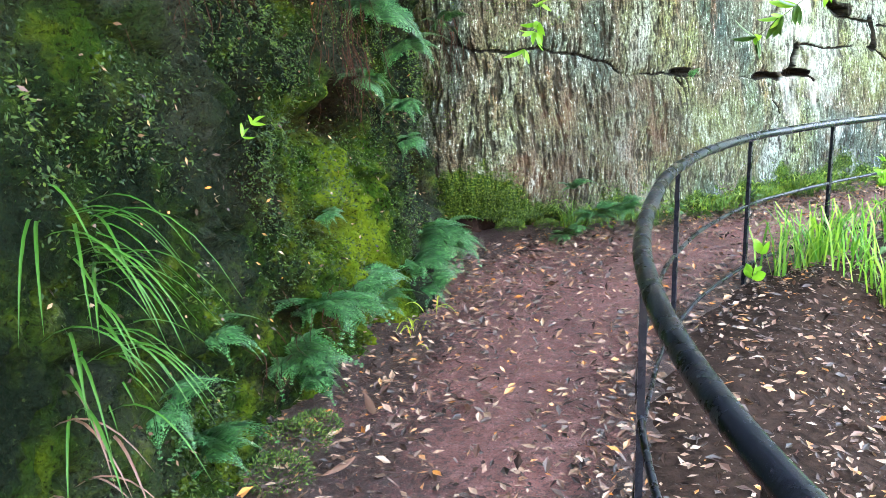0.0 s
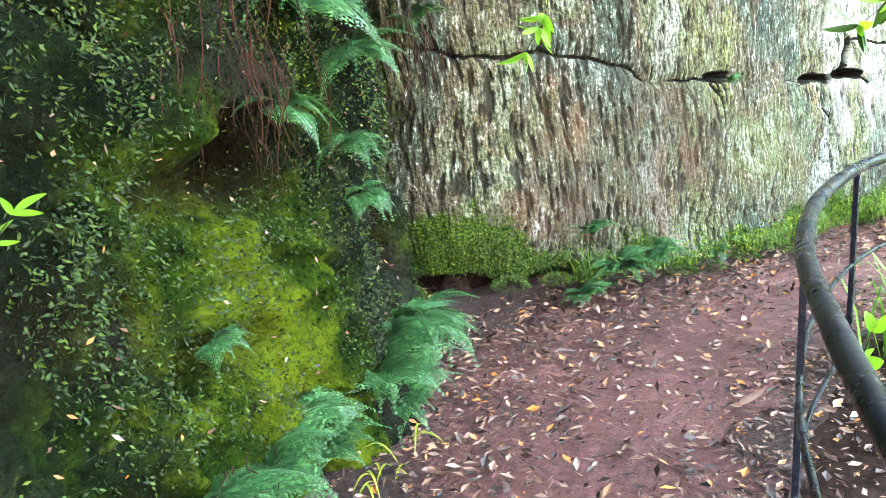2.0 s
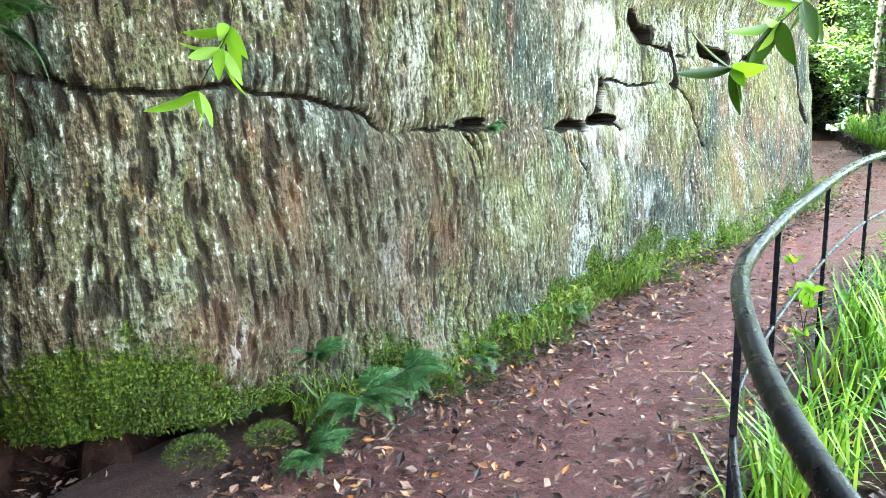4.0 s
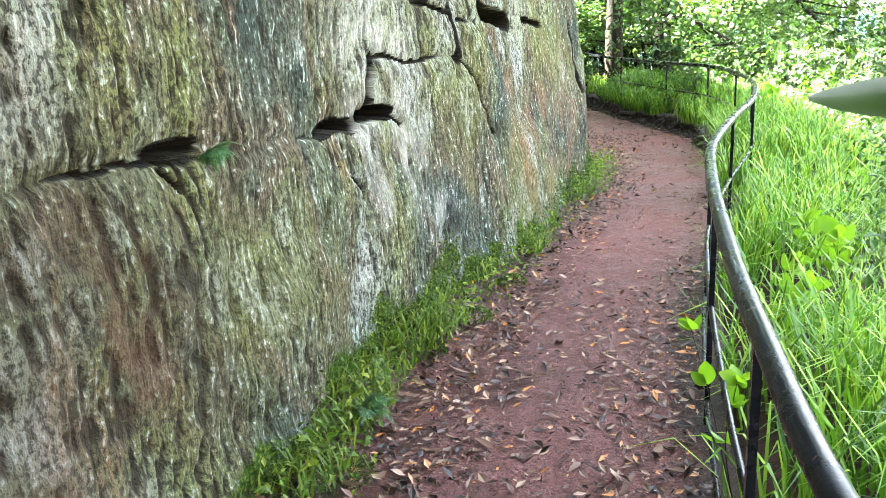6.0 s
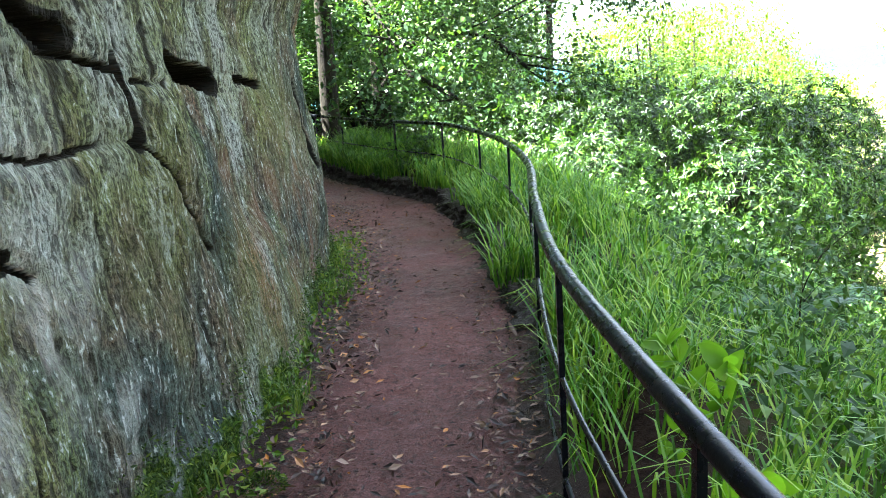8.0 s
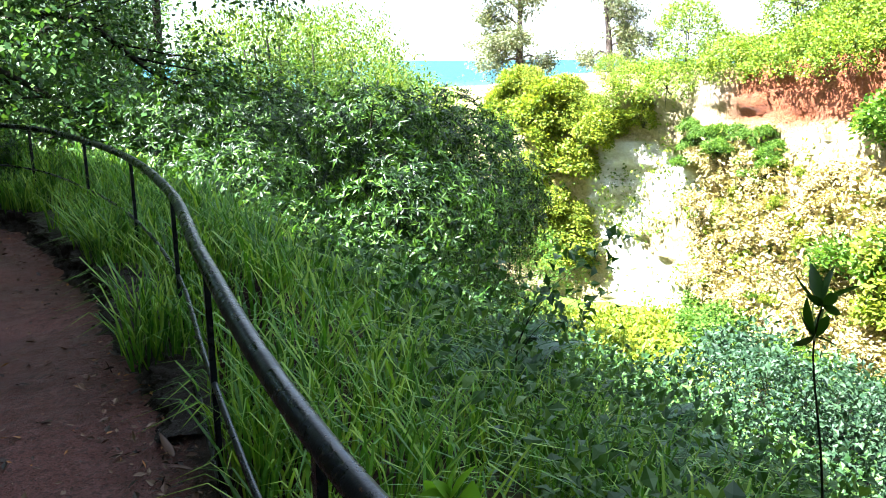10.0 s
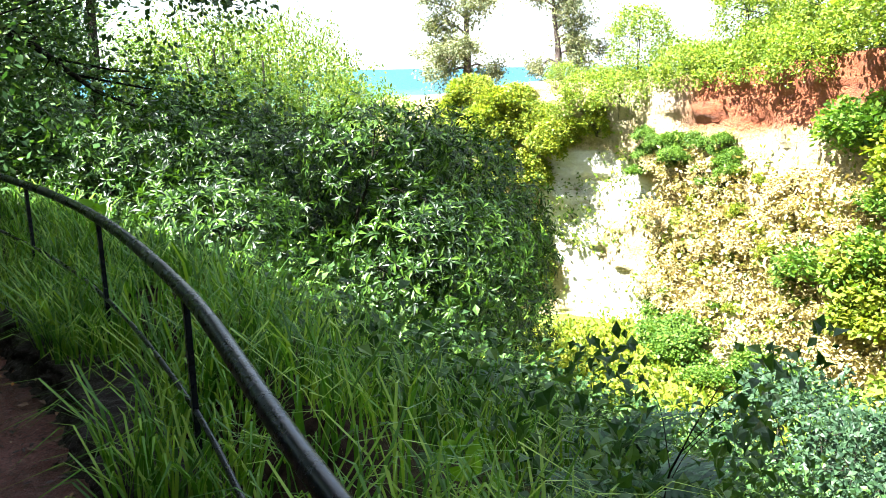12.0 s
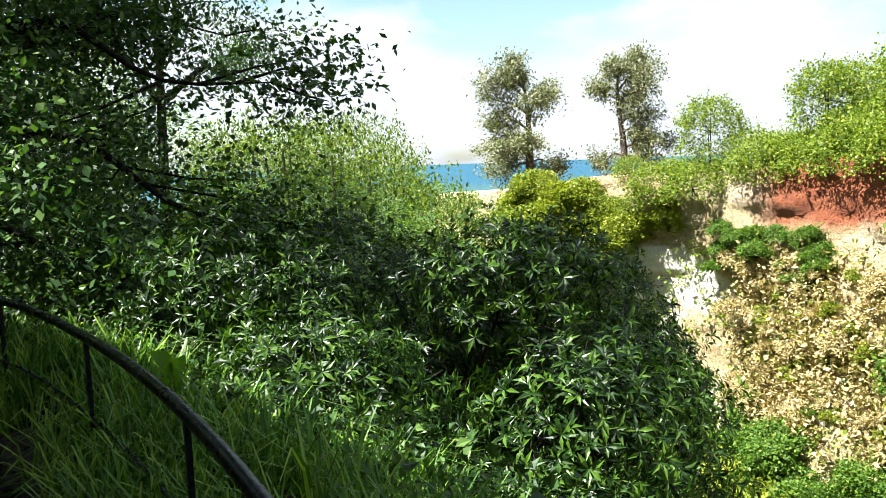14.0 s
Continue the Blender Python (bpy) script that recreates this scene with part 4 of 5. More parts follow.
def grow_tree(name, at, label, seed, height, girth, limbs, leaf, material, bark, size, clear=0.35, per=26, group="", flat=0.25, kind="far", bend=0.0, twigs=9, spread=0.28):
    """A trunk, limbs given as (share of height, bearing, length, rise), twigs, and a crown of leaves along them."""
    rng = np.random.default_rng(seed)
    ob = empty(name, at, label, "tree", group)
    tp, _ = spline([(0, 0, -0.6), (bend * 0.3 + rng.normal() * 0.05, rng.normal() * 0.05, height * 0.35), (bend * 0.8, rng.normal() * 0.2, height * 0.7), (bend, rng.normal() * 0.2, height)], 16)
    part("trunk", mesh("trunk", *tube(tp, girth * np.linspace(1.15, 0.22, 16) ** 1.1, 10), bark), ob)
    wood, tips, ways = [], [], []
    for share, bearing, length, rise in limbs:
        b = radians(bearing)
        s = tp[int(share * 15)]
        end = s + np.array([math.cos(b) * length, math.sin(b) * length, rise])
        mid1 = s * 0.65 + end * 0.35 + (0, 0, 0.12 * length) + rng.normal(size=3) * 0.06 * length
        mid2 = s * 0.3 + end * 0.7 + (0, 0, 0.06 * length) + rng.normal(size=3) * 0.07 * length
        lp, _ = spline([s, mid1, mid2, end], 14)
        r = girth * 0.42 * (0.5 + 0.5 * length / 4)
        wood.append(tube(lp, np.linspace(r, r * 0.12, 14), 6))
        for _ in range(twigs):
            i = rng.integers(4, 14)
            w = unit(np.array([math.cos(b), math.sin(b), 0]) * 0.6 + rng.normal(size=3) * np.array([0.8, 0.8, flat + 0.1]))
            q = lp[i] + w * length * (0.18 + 0.26 * rng.random()) * (1.1 - 0.4 * i / 14)
            wood.append(tube(np.array([lp[i], lp[i] * 0.5 + q * 0.5 + rng.normal(size=3) * 0.06, q]), [r * 0.25, r * 0.16, r * 0.05], 4))
            for t in np.linspace(0.3, 1.05, 7):
                tips.append(lp[i] * (1 - t) + q * t + rng.normal(size=3) * spread * np.array([1, 1, flat])), ways.append(w)
    part("branchwork", mesh("branchwork", *join(wood), bark), ob)
    p, d = np.array(tips), np.array(ways)
    v, f = spray_leaves(p, d, rng, per, size, size * 0.6, spread * 0.55, kind == "far")
    part("crown", mesh("crown", v, f, material, False), ob)
    return ob


def blades(pos, height, lean, rng, width=0.008):
    """Grass: each blade is a bent tapering strip."""
    n = len(pos)
    a = rng.random(n) * 6.283
    h = height * (0.55 + 0.9 * rng.random(n))
    out = np.stack([np.cos(a), np.sin(a), np.zeros(n)], 1)
    side = np.stack([-np.sin(a), np.cos(a), np.zeros(n)], 1) * (width * (0.6 + 0.8 * rng.random(n)))[:, None]
    ln = (lean * (0.3 + 1.2 * rng.random(n)) * h)[:, None]
    up = np.array([0, 0, 1.0])
    m1 = pos + out * ln * 0.22 + up * h[:, None] * 0.55
    m2 = pos + out * ln * 0.62 + up * h[:, None] * 0.88
    tip = pos + out * ln * 1.15 + up * (h * (1.02 - 0.35 * lean))[:, None]
    v = np.stack([pos - side, pos + side, m1 - side * 0.9, m1 + side * 0.9, m2 - side * 0.6, m2 + side * 0.6, tip], 1).reshape(-1, 3)
    o = np.arange(n)[:, None] * 7
    f = np.concatenate([o + np.array([t]) for t in ((0, 1, 3), (0, 3, 2), (2, 3, 5), (2, 5, 4), (4, 5, 6))])
    return v, f


def along_rail(n, rng, lo, hi, d0, d1, power=1.0):
    """Random places beside the rail, between two stretches of it, at d0 to d1 outside it."""
    i = (lo + (hi - lo) * rng.random(n)).astype(int)
    tn = unit(np.gradient(RAIL, axis=0))[i]
    d = d0 + (d1 - d0) * rng.random(n) ** power
    xy = RAIL[i] + np.stack([tn[:, 1], -tn[:, 0]], 1) * d[:, None] + rng.normal(size=(n, 2)) * 0.03
    return np.column_stack([xy, land(xy[:, 0], xy[:, 1])])


def along_wall(n, rng, lo, hi, d0, d1):
    i = (lo + (hi - lo) * rng.random(n)).astype(int)
    tn = unit(np.gradient(WALL, axis=0))[i]
    d = d0 + (d1 - d0) * rng.random(n)
    xy = WALL[i] + np.stack([tn[:, 1], -tn[:, 0]], 1) * d[:, None]
    return np.column_stack([xy, np.full(n, 0.0)]), d


rng = np.random.default_rng(5)
I_GRASS = int(np.argmin(((RAIL - (2.0, 5.2)) ** 2).sum(1)))

# tall grass on the slope
g = along_rail(34000, rng, I_GRASS, 520, 0.08, 2.6, 1.2)
turf = along_rail(6500, rng, 300, 545, -0.27, 0.12)
turf[:, 2] = np.maximum(turf[:, 2], 0.17 * np.clip((turf[:, 0] - 5.2) / 4.0, 0, 1) - 0.1 * np.clip((turf[:, 1] - 9) / 3, 0, 1))
turf = turf[turf[:, 0] > 5.2]
g = np.vstack([g, turf])
g = g[(1.5 * fbm(g[:, 0] * 1.6, g[:, 1] * 1.6, 301, 2) + 0.52 > rng.random(len(g)))]
tagged(new("slope_grass", mesh("slope_grass", *blades(g, 0.34, 0.75, rng, 0.006), GRASS, False)), "tall lush green grass on the slope beyond the rail", "grass", kind="stuff")
# low leafy growth further down the slope
g = along_rail(7500, rng, I_GRASS, 480, 0.8, 6.0, 0.8)
g[:, 2] += 0.1 + 0.35 * rng.random(len(g))
tagged(new("bramble_growth", mesh("bramble_growth", *spray_leaves(g, np.tile((0, 0, 1.0), (len(g), 1)), rng, 6, 0.065, 0.042, 0.13, False), DARK, False)), "tangle of bramble and nettle leaves covering the slope", "undergrowth", kind="stuff")
# verge at the foot of the rock face
iw0, iw1 = int(np.argmin(((WALL - (1.0, 6.75)) ** 2).sum(1))), int(np.argmin(((WALL - (8.6, 11.2)) ** 2).sum(1)))
g, dd = along_wall(6500, rng, iw0, iw1, -0.03, 0.27)
keep = 2.2 * fbm(g[:, 0] * 2.4, g[:, 1] * 2.4, 305, 3) + 0.42 > rng.random(len(g)) + 4 * np.clip(dd - 0.10, 0, 1)
g = g[keep]
g[:, 2] = 0.06 - 0.1 * np.clip((g[:, 1] - 9) / 3, 0, 1)
tagged(new("verge_grass", mesh("verge_grass", *blades(g, 0.06 + 0.13 * np.clip(fbm(g[:, 0] * 1.8, g[:, 1] * 1.8, 308, 2) + 0.4, 0, 1), 1.0, rng, 0.004), VERGE, False)), "short yellow-green grass and moss along the rock foot", "grass", kind="stuff")
g, dd = along_wall(360, rng, iw0, iw1, -0.02, 0.28)
g[:, 2] = 0.08 + 0.08 * rng.random(len(g))
tagged(new("verge_leaves", mesh("verge_leaves", *spray_leaves(g, np.tile((0, 0, 1.0), (len(g), 1)), rng, 5, 0.04, 0.022, 0.05, False), VERGE, False)), "small green herb leaves along the rock foot", "undergrowth", kind="stuff")

# fallen leaves
def litter_places(n):
    i = (25 + 505 * rng.random(n) ** 1.35).astype(int)
    tn = unit(np.gradient(RAIL, axis=0))[i]
    w = 2.9 * rng.random(n)
    edge = np.minimum(np.abs(w - 0.12), np.abs(w - 1.45))
    early = i < 250
    ok = rng.random(n) < np.where(early, 0.98 - 0.66 * np.exp(-((w - 0.62) / 0.36) ** 2), 0.06 + 0.94 * np.exp(-edge / 0.14))
    i, tn, w = i[ok], tn[ok], w[ok]
    xy = RAIL[i] + np.stack([-tn[:, 1], tn[:, 0]], 1) * w[:, None]
    s = wall_side(xy[:, 0], xy[:, 1])
    ok = s < 0.10
    xy, s = xy[ok], s[ok]
    return np.column_stack([xy, 0.018 + 0.05 * np.clip((s + 0.45) / 0.5, 0, 1.2) ** 2 - 0.1 * np.clip((xy[:, 1] - 9) / 3, 0, 1)])


g = litter_places(110000)
extra = along_rail(9000, rng, 60, I_GRASS + 20, -0.15, 2.2)
extra[:, 2] += 0.02
edge_g, _ = along_wall(3200, rng, iw0 - 60, iw1, 0.12, 0.55)
edge_g[:, 2] = 0.03 - 0.1 * np.clip((edge_g[:, 1] - 9) / 3, 0, 1)
g = np.vstack([g, extra, edge_g])
n = len(g)
way = unit(np.column_stack([rng.normal(size=(n, 2)), rng.normal(size=n) * 0.25]))
up = unit(np.array([0, 0, 1.0]) + 0.35 * rng.normal(size=(n, 3)))
l = 0.012 + 0.060 * rng.random(n) ** 2.2
tagged(new("leaf_litter", mesh("leaf_litter", *leaves(g, way, up, l, l * (0.33 + 0.25 * rng.random(n)), -0.08, 0.09), LITTER, False)), "brown dead leaves scattered over the path", "leaf litter", kind="stuff")

# rhododendron thicket
r1 = bush("rhododendron", (12.7, 9.0, ground_at(12.7, 9.0) - 0.1), "dense dark green rhododendron bush on the slope", "bush", 21, 1.7, 2.6, 0.75, 3000, "whorl", RHODO, 0.095, 8, 14, "rhododendron thicket")
r2 = bush("rhododendron", (14.5, 10.2, ground_at(14.5, 10.2)), "dense dark green rhododendron bush on the slope", "bush", 22, 2.0, 2.9, 0.8, 3200, "whorl", RHODO, 0.095, 8, 15, "rhododendron thicket")
# the last copy, at (6.2, 1.6), is added to block low sky light
for k, (x, y, z, s) in enumerate([(14.6, 8.7, 0.8, 1.0), (16.3, 9.0, 1.6, 1.15), (16.8, 11.0, 1.6, 1.15), (18.8, 9.4, 2.0, 1.25), (14.6, 12.2, -0.2, 0.85), (19.5, 11.8, 2.2, 1.25), (16.4, 13.4, 0.4, 1.0), (12.0, 8.2, -1.4, 0.6), (6.2, 1.6, 0.0, 1.45)]):
    copy_thing((r1, r2)[k % 2], Matrix.LocRotScale((x, y, max(ground_at(x, y), -3.6) + z * 0.35), Euler((0, 0, k * 1.3)), (s, s, s)))

# trees behind the thicket
t1 = bush("broadleaf_tree", (29.5, 11.8, FLOOR_Z), "sunlit rounded yellow-green tree below the slope", "tree", 31, 4.0, 17.0, 2.3, 6200, "far", LIME, 0.10, 9, 24, "", 0.16)
t2 = bush("broadleaf_tree", (25.0, 17.5, ground_at(25.0, 17.5)), "leafy green tree below the slope", "tree", 32, 4.2, 17.0, 2.3, 6200, "far", BROAD, 0.10, 9, 24, "", 0.16)


def crown_height(ob):
    crown = [c for c in ob.children if c.name.startswith("foliage")][0]
    return float(np.percentile([v.co.z for v in crown.data.vertices], 98))


def to_height(ob, top):
    s = (top - ob.location.z) / crown_height(ob)
    ob.scale = (0.9, 0.9, s)


TALL = {t1: crown_height(t1), t2: crown_height(t2)}
for k, (x, y, top) in enumerate([(35, 8.6, 0.4), (22, 24, 6.0), (31, 20, 5.0), (37, 15, 3.2), (24, 12.8, 1.2), (17.5, 27, 7.0), (28, 27, 6.0), (44, 12.5, 1.6), (33, 13.8, 2.4)]):
    proto = (t2, t1)[k % 2]
    z = ground_at(x, y)
    s = (top - z) / TALL[proto]
    copy_thing(proto, Matrix.LocRotScale((x, y, z), Euler((0, 0, k * 0.9)), (0.9, 0.9, s)))
t3 = bush("broadleaf_tree", (20.5, 18.6, ground_at(20.5, 18.6)), "dense dark green tree beyond the path bend", "tree", 33, 3.0, 9.0, 1.7, 4200, "far", DARK, 0.10, 9, 14, "", 0.12)
h3 = crown_height(t3)
for k, (x, y, top) in enumerate([(24, 19.5, 4.5), (21.5, 23, 6.0), (18.3, 21.0, 4.0)]):
    z = ground_at(x, y)
    s = (top - z) / h3
    copy_thing(t3, Matrix.LocRotScale((x, y, z), Euler((0, 0, k * 1.1)), (1.0, 1.0, s)))
to_height(t3, 3.6)
to_height(t1, 2.7)
to_height(t2, 4.0)

# dark spreading trees at the bend
grow_tree("spreading_tree", (15.3, 14.8, ground_at(15.3, 14.8)), "dark spreading tree with long drooping limbs", 41, 9.0, 0.17,
          [(0.22, -110, 4.0, -0.6), (0.28, -75, 4.4, -0.9), (0.33, -140, 3.6, -0.3), (0.38, -95, 4.4, 0.0), (0.45, -60, 3.8, 0.2), (0.5, -120, 4.2, 0.6), (0.55, -85, 3.6, 0.8), (0.6, -150, 3.5, 1.0), (0.62, -30, 3.4, 0.8), (0.7, -120, 3.4, 1.2), (0.75, 60, 3.5, 1.0), (0.8, 150, 3.2, 1.2), (0.85, -110, 2.8, 1.4), (0.95, -140, 2.6, 1.2), (0.95, 20, 3.0, 1.5), (0.6, 240, 4.6, 0.9), (0.68, 222, 5.2, 1.2), (0.75, 205, 5.6, 1.2), (0.82, 232, 5.4, 1.2), (0.9, 215, 5.4, 1.2), (0.95, 245, 5.0, 1.0)],
          None, DARK, BARK, 0.085, per=52, twigs=12, spread=0.36)
dark2 = grow_tree("spreading_tree", (16.2, 16.75, ground_at(16.2, 16.75)), "dark tree with mossy trunk beside the path bend", 42, 9.5, 0.19,
          [(0.45, -70, 4.2, 0.8), (0.5, 180, 3.0, 0.8), (0.6, -120, 4.0, 1.0), (0.65, 90, 3.5, 1.2), (0.72, -40, 4.2, 1.4), (0.8, -100, 4.0, 1.6), (0.88, 10, 3.4, 1.4), (0.95, -150, 3.0, 1.2)],
          None, DARK, BARK, 0.085, per=40, twigs=11, spread=0.36)
for k, (x, y, s) in enumerate([(21.0, 17.2, 0.95), (19.6, 21.5, 1.0), (23.5, 14.8, 0.85)]):
    copy_thing(dark2, Matrix.LocRotScale((x, y, ground_at(x, y)), Euler((0, 0, 1.0 + k * 1.7)), (s, s, s * (1.0 + 0.25 * k))))

# wind-bent pines on the far cliff
PINE_LIMBS = [(0.28, 100, 2.2, -0.5), (0.32, -70, 1.8, -0.3), (0.38, 140, 2.4, 0.2), (0.45, 170, 2.0, 0.3), (0.55, 95, 2.2, 0.8), (0.6, 200, 2.2, 1.4), (0.7, 80, 2.6, 1.2), (0.75, -60, 1.7, 0.8), (0.85, 110, 2.2, 1.2), (0.92, 20, 1.6, 1.0), (0.98, 150, 1.8, 1.0), (0.5, 90, 2.4, -0.6)]
pine = grow_tree("pine_tree", (53.0, 4.9, 0.2), "tall open-crowned pine on the far cliff top", 51, 6.4, 0.26, PINE_LIMBS, None, PINE, PINEBARK, 0.15, per=24, twigs=10, group="cliff pines", bend=0.9, spread=0.34, flat=0.6)
copy_thing(pine, Matrix.LocRotScale((50.8, -0.1, 0.5), Euler((0, 0, 2.2)), (0.85, 0.85, 0.92)))

# bushes on and below the cliff
b1 = bush("cliff_bush", (45.2, -2.9, -0.5), "rounded bright green bush on the cliff edge", "bush", 61, 2.3, 4.6, 1.5, 3400, "far", CLIFFLEAF, 0.12, 9, 12, "cliff bushes", 0.06)
for k, (x, y, z, s) in enumerate([(40.8, -6.4, 0.5, 1.0), (36.8, -8.2, 0.9, 1.0), (31.5, -9.4, 2.2, 1.2), (26.5, -11.0, 3.0, 1.2), (20.5, -13.0, 3.2, 1.3), (42.5, -8.0, 0.8, 0.95), (47.5, 0.3, -1.2, 0.6)]):
    copy_thing(b1, Matrix.LocRotScale((x, y, z), Euler((0, 0, k * 1.1)), (s, s, s)))
y1 = bush("cliff_shrub", (46.0, 1.4, -2.4), "yellow-green shrub hanging on the cliff", "bush", 62, 1.5, 2.2, 0.7, 420, "far", YELLOW, 0.24, 8, 9, "cliff shrubs", 0.03)
s1 = bush("dry_shrub", (41.0, -2.5, -5.0), "dry straw-coloured shrub on the cliff slope", "bush", 63, 1.7, 1.2, 0.6, 300, "far", SCRUBLEAF, 0.26, 6, 9, "dry cliff shrubs", 0.03)
g1 = bush("cliff_shrub", (40.6, -3.4, -2.6), "green shrub growing from the cliff ledge", "bush", 64, 1.7, 2.2, 0.8, 420, "far", BROAD, 0.28, 8, 9, "cliff shrubs", 0.03)
u1 = bush("slope_shrub", (12.6, 3.8, ground_at(12.6, 3.8) - 0.2), "bluish-green leafy shrub low on the slope", "bush", 65, 1.9, 2.4, 0.5, 900, "near", BLUISH, 0.09, 7, 16, "slope shrubs", 0.02)
for k, (x, y, s) in enumerate([(11.6, 2.8, 0.9), (14.2, 2.4, 1.0), (11.2, 4.4, 0.7), (10.2, 2.4, 0.8), (13.0, 1.2, 1.0)]):
    copy_thing(u1, Matrix.LocRotScale((x, y, ground_at(x, y) - 0.1), Euler((0, 0, k * 1.4)), (s, s, s)))


def on_cliff(n, x0, x1, z0, z1, seed):
    """Random places on the cliff face within a stretch and a height."""
    r = np.random.default_rng(seed)
    ok = CLIFF_FACE[(CLIFF_FACE[:, 0] > x0) & (CLIFF_FACE[:, 0] < x1) & (CLIFF_FACE[:, 2] > z0) & (CLIFF_FACE[:, 2] < z1) & (CLIFF_FACE[:, 1] < 6)]
    return ok[r.choice(len(ok), n)] if len(ok) else ok, r


for proto, zones in ((y1, [(38, 47.3, 51.5, -9.5, -0.4, 0.62), (22, 45.7, 50.5, -2.6, 0.5, 0.55), (24, 31.0, 42.4, -9.0, -2.4, 0.24), (16, 16, 31, -9, -1, 0.9)]),
                     (g1, [(26, 36.5, 43.6, -3.4, -1.5, 0.24), (14, 31.0, 42.4, -9.0, -3.0, 0.18), (34, 28, 42.5, -11.3, -9.2, 0.5), (30, 14, 32, -10, 0, 0.7)]),
                     (s1, [(45, 30.0, 42.6, -9.2, -2.6, 0.34), (30, 20, 31, -8, -3, 0.6)])):
    for k, (n, x0, x1, z0, z1, sc) in enumerate(zones):
        places, r = on_cliff(n, x0, x1, z0, z1, 400 + k + int(sc * 100))
        for p in places:
            s = sc * (0.65 + 0.6 * r.random())
            copy_thing(proto, Matrix.LocRotScale((p[0] - 0.1, p[1] + 0.15, p[2] - 0.45 * s), Euler((-0.35, 0, r.random() * 6)), (s, s, s * 0.85)))

for proto, s in ((y1, 0.6), (g1, 0.3), (s1, 0.4)):
    proto.scale = (s, s, s)

# dry growth that covers the broken face of the cliff
for name, mat, count, x0, x1, z0, z1, lab in (("dry_scrub", SCRUBLEAF, 6000, 29.0, 42.4, -9.8, -2.4, "straw-coloured dry scrub clinging to the cliff"),
                                              ("green_scrub", CLIFFLEAF, 2600, 28.0, 48.5, -11.0, -1.4, "yellow-green scrub in the cliff's cracks")):
    pts, r = on_cliff(count, x0, x1, z0, z1, 471)
    keep = fbm(pts[:, 0] * 0.8, pts[:, 2] * 0.9, 475 + len(name), 3) > (-0.12 if mat is SCRUBLEAF else 0.12)
    pts = pts[keep] + r.normal(size=(int(keep.sum()), 3)) * 0.2
    v, f = spray_leaves(pts + (-0.05, 0.1, 0), np.tile((-0.4, 0.6, 0.7), (len(pts), 1)), r, 6, 0.20, 0.11, 0.22)
    tagged(new(name, mesh(name, v, f, mat, False)), lab, "scrub", kind="stuff")

# bracken on the quarry floor
rng = np.random.default_rng(77)
n = 9000
p = np.column_stack([18 + 26 * rng.random(n), -9 + 15 * rng.random(n), np.zeros(n)])
p[:, 2] = land(p[:, 0], p[:, 1])
p = p[p[:, 2] < -9.5]
p[:, 2] += 0.15 + 0.35 * rng.random(len(p))
tagged(new("bracken", mesh("bracken", *spray_leaves(p, np.tile((0, 0, 1.0), (len(p), 1)), rng, 9, 0.26, 0.14, 0.25), YELLOW, False)), "bright green bracken carpeting the quarry floor", "bracken", kind="stuff")


# ---- ferns ----
def frond_mesh(seed, length, pairs=17):
    """An arching twice-divided fern frond, growing along +x and bending down."""
    r = np.random.default_rng(seed)
    t = np.linspace(0, 1, 14)
    rise = 0.55 + 0.2 * r.random()
    spine = np.column_stack([t * length * 0.85, 0.03 * np.sin(t * 3) * length, length * (rise * t - (rise + 0.15) * t ** 2)])
    pieces = [tube(spine, np.linspace(0.0028, 0.0008, 14), 4)]
    pos, way, up, ln = [], [], [], []
    for k in range(pairs):
        s = 0.16 + 0.82 * k / (pairs - 1)
        c = np.array([np.interp(s, t, spine[:, j]) for j in range(3)])
        tan = unit(np.array([np.interp(min(s + 0.05, 1), t, spine[:, j]) for j in range(3)]) - c + 1e-6)
        full = length * 0.30 * math.sin(math.pi * min(1, (0.12 + s) ** 0.8)) ** 0.8 * (1.05 - s) ** 0.6 + 0.008
        for sgn in (-1, 1):
            out = unit(np.array([-tan[1], tan[0], 0]) * sgn + tan * 0.45 + np.array([0, 0, -0.18 + 0.1 * r.normal()]))
            nor = unit(np.cross(tan, out) * sgn)
            m = max(3, int(full / 0.015))
            for q in range(m):
                f = (q + 0.6) / m
                for sg in (-1, 1):
                    pos.append(c + out * full * f)
                    way.append(unit(np.cross(nor, out) * sg + out * 0.7))
                    up.append(nor)
                    ln.append((full * 0.34 * (1.1 - f) ** 0.7 + 0.004))
    ln = np.array(ln)
    v, f = diamonds(np.array(pos), np.array(way), np.array(up), ln * 1.3, ln * 0.55)
    pieces.append((v, f))
    return mesh("frond", *join(pieces), FERN, False)


FRONDS = [frond_mesh(500 + k, 0.30 + 0.03 * k) for k in range(5)]


def fern(at, toward, size, n, seed, label="green male fern growing at the rock foot", spread=150, droop=0.0):
    r = np.random.default_rng(seed)
    ob = empty("fern", at, label, "fern", "ferns along the rock")
    n = max(6, int(n * 1.05))
    for k in range(n):
        a = toward + spread * ((k + 0.5) / n - 0.5) + 12 * r.normal()
        s = size * (0.6 + 0.5 * r.random())
        m = pose(0, 0, 0, 14 * r.normal(), droop - 12 + 14 * r.normal(), a) @ Matrix.Diagonal((s, s, s, 1))
        part("frond", FRONDS[int(r.integers(0, 5))], ob, "", m)


